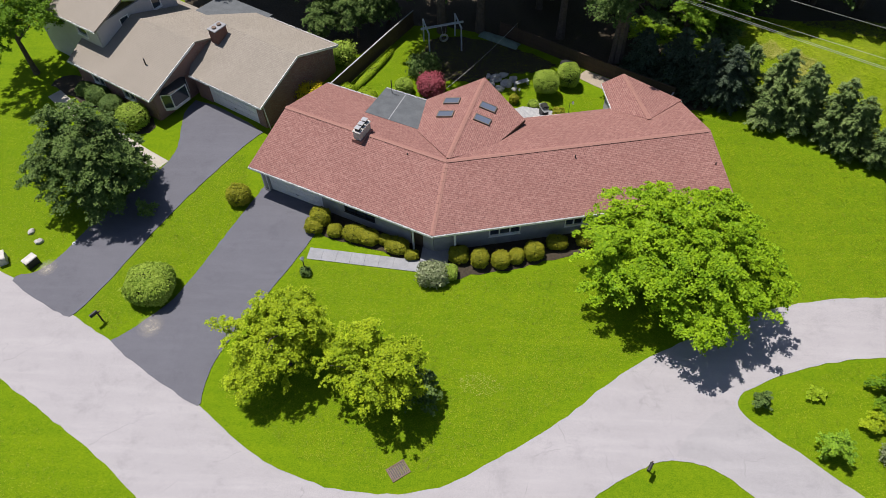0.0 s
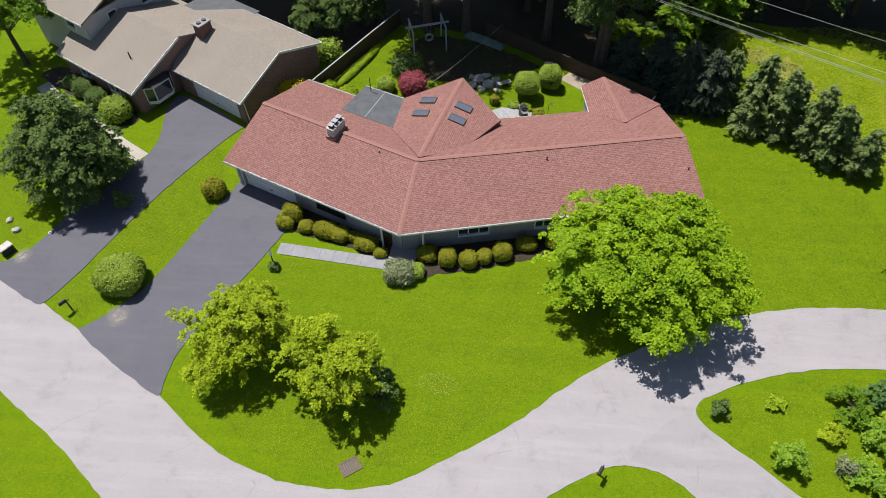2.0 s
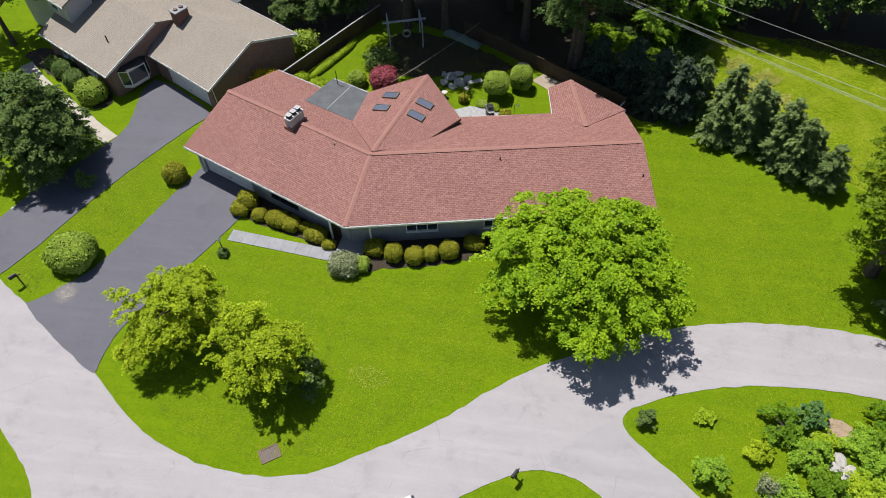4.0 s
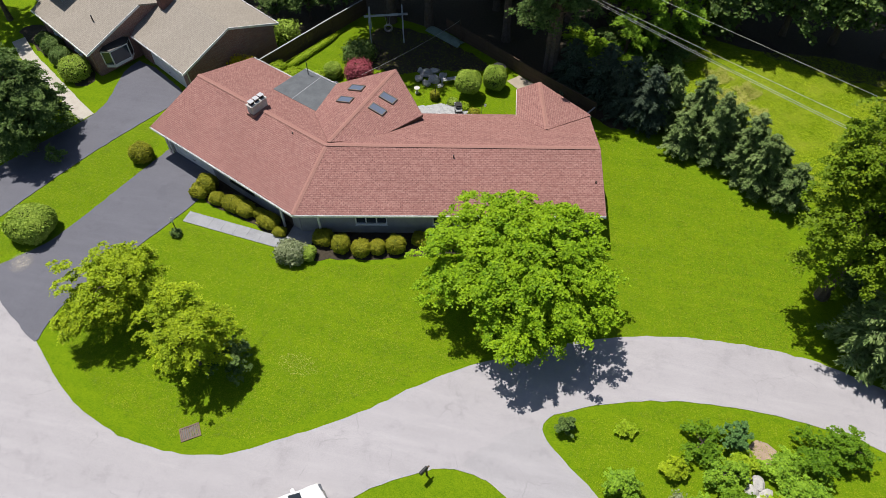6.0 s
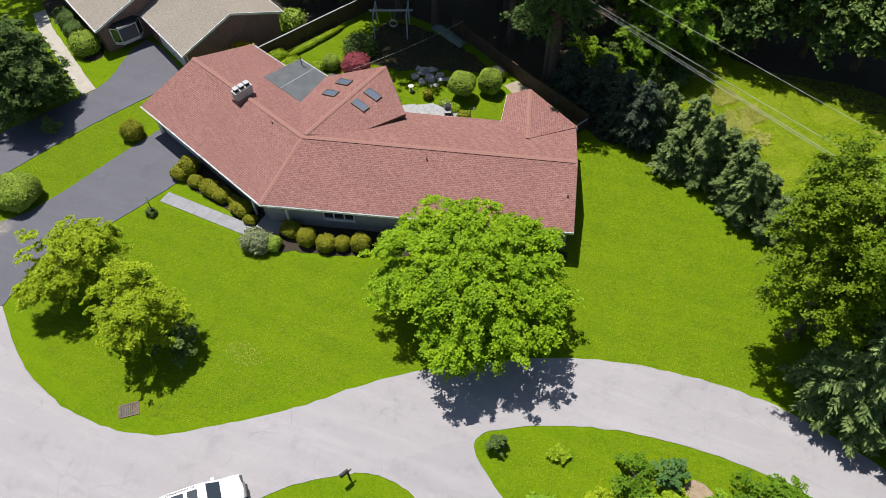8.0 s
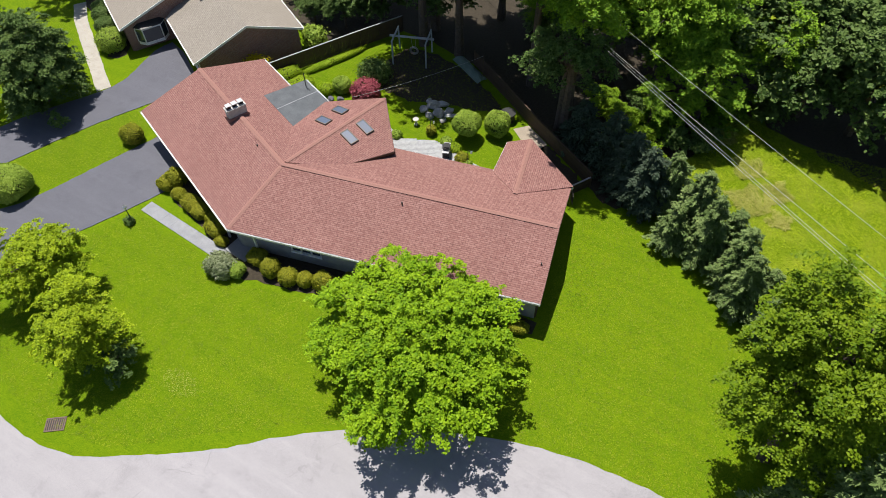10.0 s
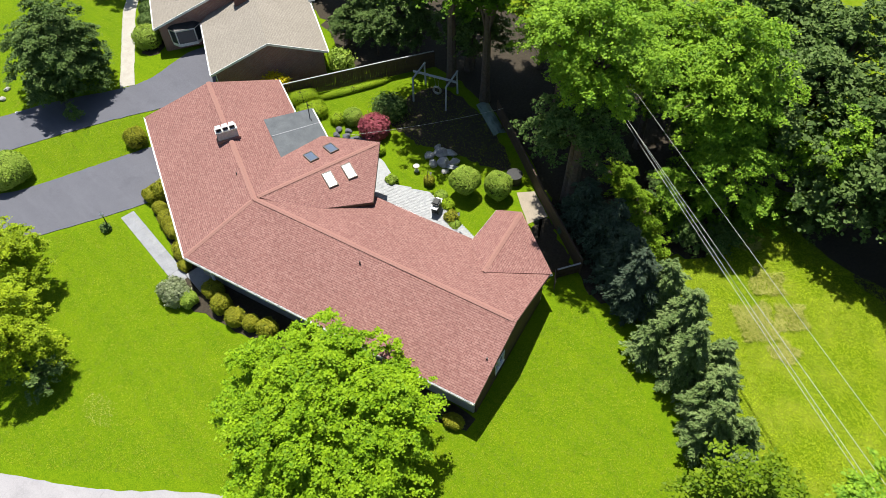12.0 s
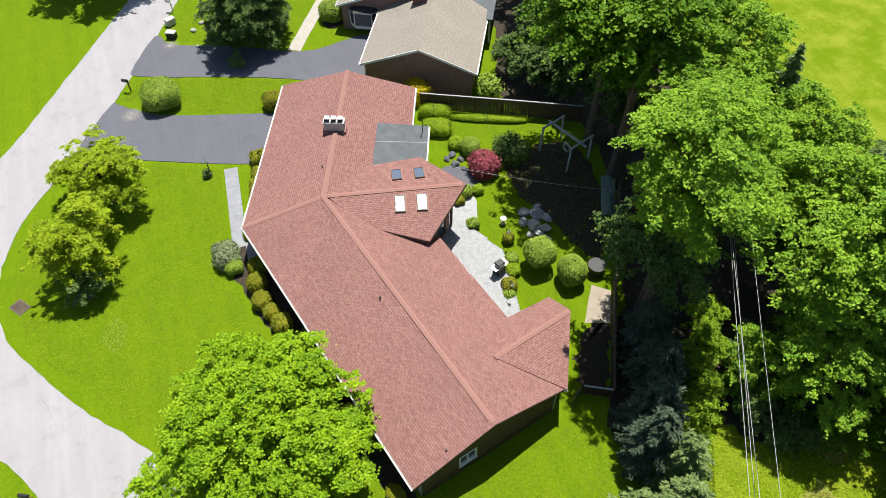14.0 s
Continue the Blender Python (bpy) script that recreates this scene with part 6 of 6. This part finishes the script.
# ---- overhead wires ----
def wires():
    for k, (a, b, sag) in enumerate((((78, 15.2, 8.2), (-15, 76, 7.4), 2.2), ((79, 16.2, 8.6), (-15, 75.2, 7.0), 1.6), ((79, 14.8, 11.4), (-15, 76.4, 8.6), 1.4))):
        root = thing("overhead_wire", (0, 0, 0), "pale overhead wire strung between poles", "wire", "overhead wires")
        a, b = Vector(a), Vector(b)
        for name, side in (("strand", 0.0), ("strand", 0.28)) if k == 0 else (("strand", 0.0),):
            cu = bpy.data.curves.new("strand", "CURVE")
            cu.dimensions, cu.bevel_depth, cu.bevel_resolution = "3D", 0.016 if k < 2 else 0.012, 1
            sp = cu.splines.new("POLY")
            n = 40
            sp.points.add(n)
            for i in range(n + 1):
                f = i / n
                p = a.lerp(b, f) - Vector((0, 0, sag * 4 * f * (1 - f))) + Vector((0.0, side, 0))
                sp.points[i].co = (*p, 1)
            cu.materials.append(WIRE)
            ob = new(name, cu)
            ob.parent = root
        for i, p in ((0, a), (1, b)):
            if k == 0:
                pole = thing("utility_pole", (p.x, p.y, 0), "round wooden utility pole", "pole", "utility poles")
                bm = bmesh.new(); rod(bm, (0, 0, -0.2), (0, 0, 12), 0.16, 0.11, 10); part("shaft", bm, BARK, pole)
                bm = bmesh.new(); box(bm, (-0.06, -1.2, 11.3), (0.06, 1.2, 11.42), 0, Matrix.Rotation(radians(56), 4, "Z")); part("crossarm", bm, BARK, pole)


def clothes_line():
    root = thing("clothes_line", (4.6, 55.5, 0), "thin pale line from the house to a post by the fence", "line")
    bm = bmesh.new(); rod(bm, (0, 0, 0), (0, 0, 2.4), 0.05, 0.04); part("post", bm, DARK_WOOD, root)
    a, b, last = Vector((0, 0, 2.3)), Vector((-6.1, -11.0, 3.4)), None
    bm = bmesh.new()
    for i in range(17):
        f = i / 16
        p = a.lerp(b, f) - Vector((0, 0, 0.25 * 4 * f * (1 - f)))
        if last is not None:
            rod(bm, last, p, 0.012, 0.012, 5)
        last = p
    part("cord", bm, WIRE, root)


WIRE = rough_mat("aluminium_wire", (0.34, 0.34, 0.33), (0.48, 0.48, 0.46), 3, 20, 0.5, 0.0)
wires()
clothes_line()


# ---- tall grass in the field and tufts on the lawns ----
def blades(name, region, count, size, material, label, seed, lean=0.6, narrow=0.22, rise=0.9):
    rng = np.random.default_rng(seed)
    xs, ys = [], []
    poly = np.array(region)
    lo, hi = poly.min(0), poly.max(0)
    while len(xs) < count:
        p = rng.uniform(lo, hi, (count, 2))
        inside = np.zeros(count, bool)
        j = len(poly) - 1
        for i in range(len(poly)):
            xi, yi, xj, yj = *poly[i], *poly[j]
            inside ^= ((yi > p[:, 1]) != (yj > p[:, 1])) & (p[:, 0] < (xj - xi) * (p[:, 1] - yi) / (yj - yi + 1e-9) + xi)
            j = i
        xs += list(p[inside, 0]); ys += list(p[inside, 1])
    P = np.stack([np.array(xs[:count]), np.array(ys[:count]), rng.uniform(0.15, rise, count) * size], 1)
    N = rng.normal(0, lean, (count, 3)) + np.array([0, 0, 1.0])
    return tagged(quads(name, P, N, size, size * narrow, material, rng), label, "grass", "", "stuff")


MEADOW = leaf_mat("meadow_grass", (0.150, 0.250, 0.004), (0.430, 0.520, 0.018), (0.34, 0.42, 0.01))
STRAW = leaf_mat("straw_grass", (0.22, 0.25, 0.03), (0.52, 0.50, 0.14), (0.4, 0.4, 0.08))
blades("field_grass", [(23.4, 53.4), (21.6, 52.2), (22.6, 50.2), (25.4, 47.6), (29, 46.0), (33.5, 41.5), (40, 39.5), (50, 44), (46, 58), (38, 60), (31, 59.6), (27.4, 60.8), (24.6, 61.0), (23.8, 58.6), (24.6, 55.8)], 60000, 0.11, MEADOW, "long uneven meadow grass beyond the pines", 1, 0.45, 0.13)
for k, (x, y, r, n) in enumerate(((29.0, 51.6, 1.5, 1500), (30.6, 53.4, 1.1, 800), (28.2, 55.0, 1.2, 700), (25.6, 57.6, 1.0, 600), (31.5, 50.6, 0.9, 500))):
    blades("straw_patch", [(x + r * (1 + 0.35 * math.sin(i * 2.1 + k)) * math.cos(i * math.tau / 14), y + r * (1 + 0.35 * math.cos(i * 1.7 + k)) * math.sin(i * math.tau / 14)) for i in range(14)],
           n, 0.24, STRAW, "flattened pale dry grass in the field", 20 + k, 0.35, 0.07)
LAWN = leaf_mat("lawn_blade", (0.066, 0.130, 0.003), (0.250, 0.300, 0.009), (0.32, 0.40, 0.006))
blades("lawn_tuft", [(-15, 18.5), (-9, 14.2), (-4, 13.2), (1, 14.2), (10, 20.8), (20, 26), (34, 27.5), (33, 38), (27, 41.6), (22.6, 45.6), (18.6, 45.2), (18.6, 40), (20.2, 33), (5, 28.4), (-1, 27), (-4, 28), (-11.2, 28.9), (-14.4, 22.8)], 40000, 0.075, LAWN, "uneven tufts in the mown front lawn", 3, 0.22, 0.24, 0.4)
blades("lawn_tuft", [(-25.6, 24.2), (-23.2, 22.4), (-19.8, 26), (-16.2, 34.6), (-16.6, 35.6), (-18.2, 40), (-19.6, 38.3), (-22.6, 32.3)], 6000, 0.075, LAWN, "uneven tufts in the grass strip between drives", 5, 0.22, 0.24, 0.4)
blades("lawn_tuft", [(18.2, 18.9), (20, 16.4), (26, 11.2), (38, 12), (38, 20.8), (33, 22.1), (26, 22)], 9000, 0.075, LAWN, "uneven tufts in the grass island", 6, 0.22, 0.24, 0.4)
blades("lawn_tuft", [(-18.2, 11.2), (-37, 22.6), (-50, 24), (-50, 8), (-24, 4)], 6000, 0.08, LAWN, "uneven tufts in the lawn across the road", 7, 0.22, 0.24, 0.4)
blades("lawn_tuft", [(-11.5, 46.5), (-7, 46.2), (-5.5, 48), (-1.5, 48.6), (2.5, 45.8), (6, 46.6), (11.2, 45), (12, 47.2), (9, 50), (9, 52.5), (2, 56), (-6, 56.5)], 8000, 0.075, LAWN, "uneven tufts in the back lawn", 8, 0.22, 0.24, 0.4)
blades("lawn_tuft", [(-30.4, 28.4), (-33, 27.6), (-46, 35), (-40, 47), (-30, 42.5), (-25.4, 38), (-28.6, 31.6)], 8000, 0.08, LAWN, "uneven tufts in the neighbour's lawn", 9, 0.22, 0.24, 0.4)
blades("dry_patch", [(0.2, 19.6), (1.2, 20.4), (2.6, 20.1), (3.2, 19.2), (2.2, 18.6), (0.8, 18.8)], 420, 0.05, STRAW, "thin straw-coloured patch in the lawn", 4, 0.3, 0.2, 0.5)
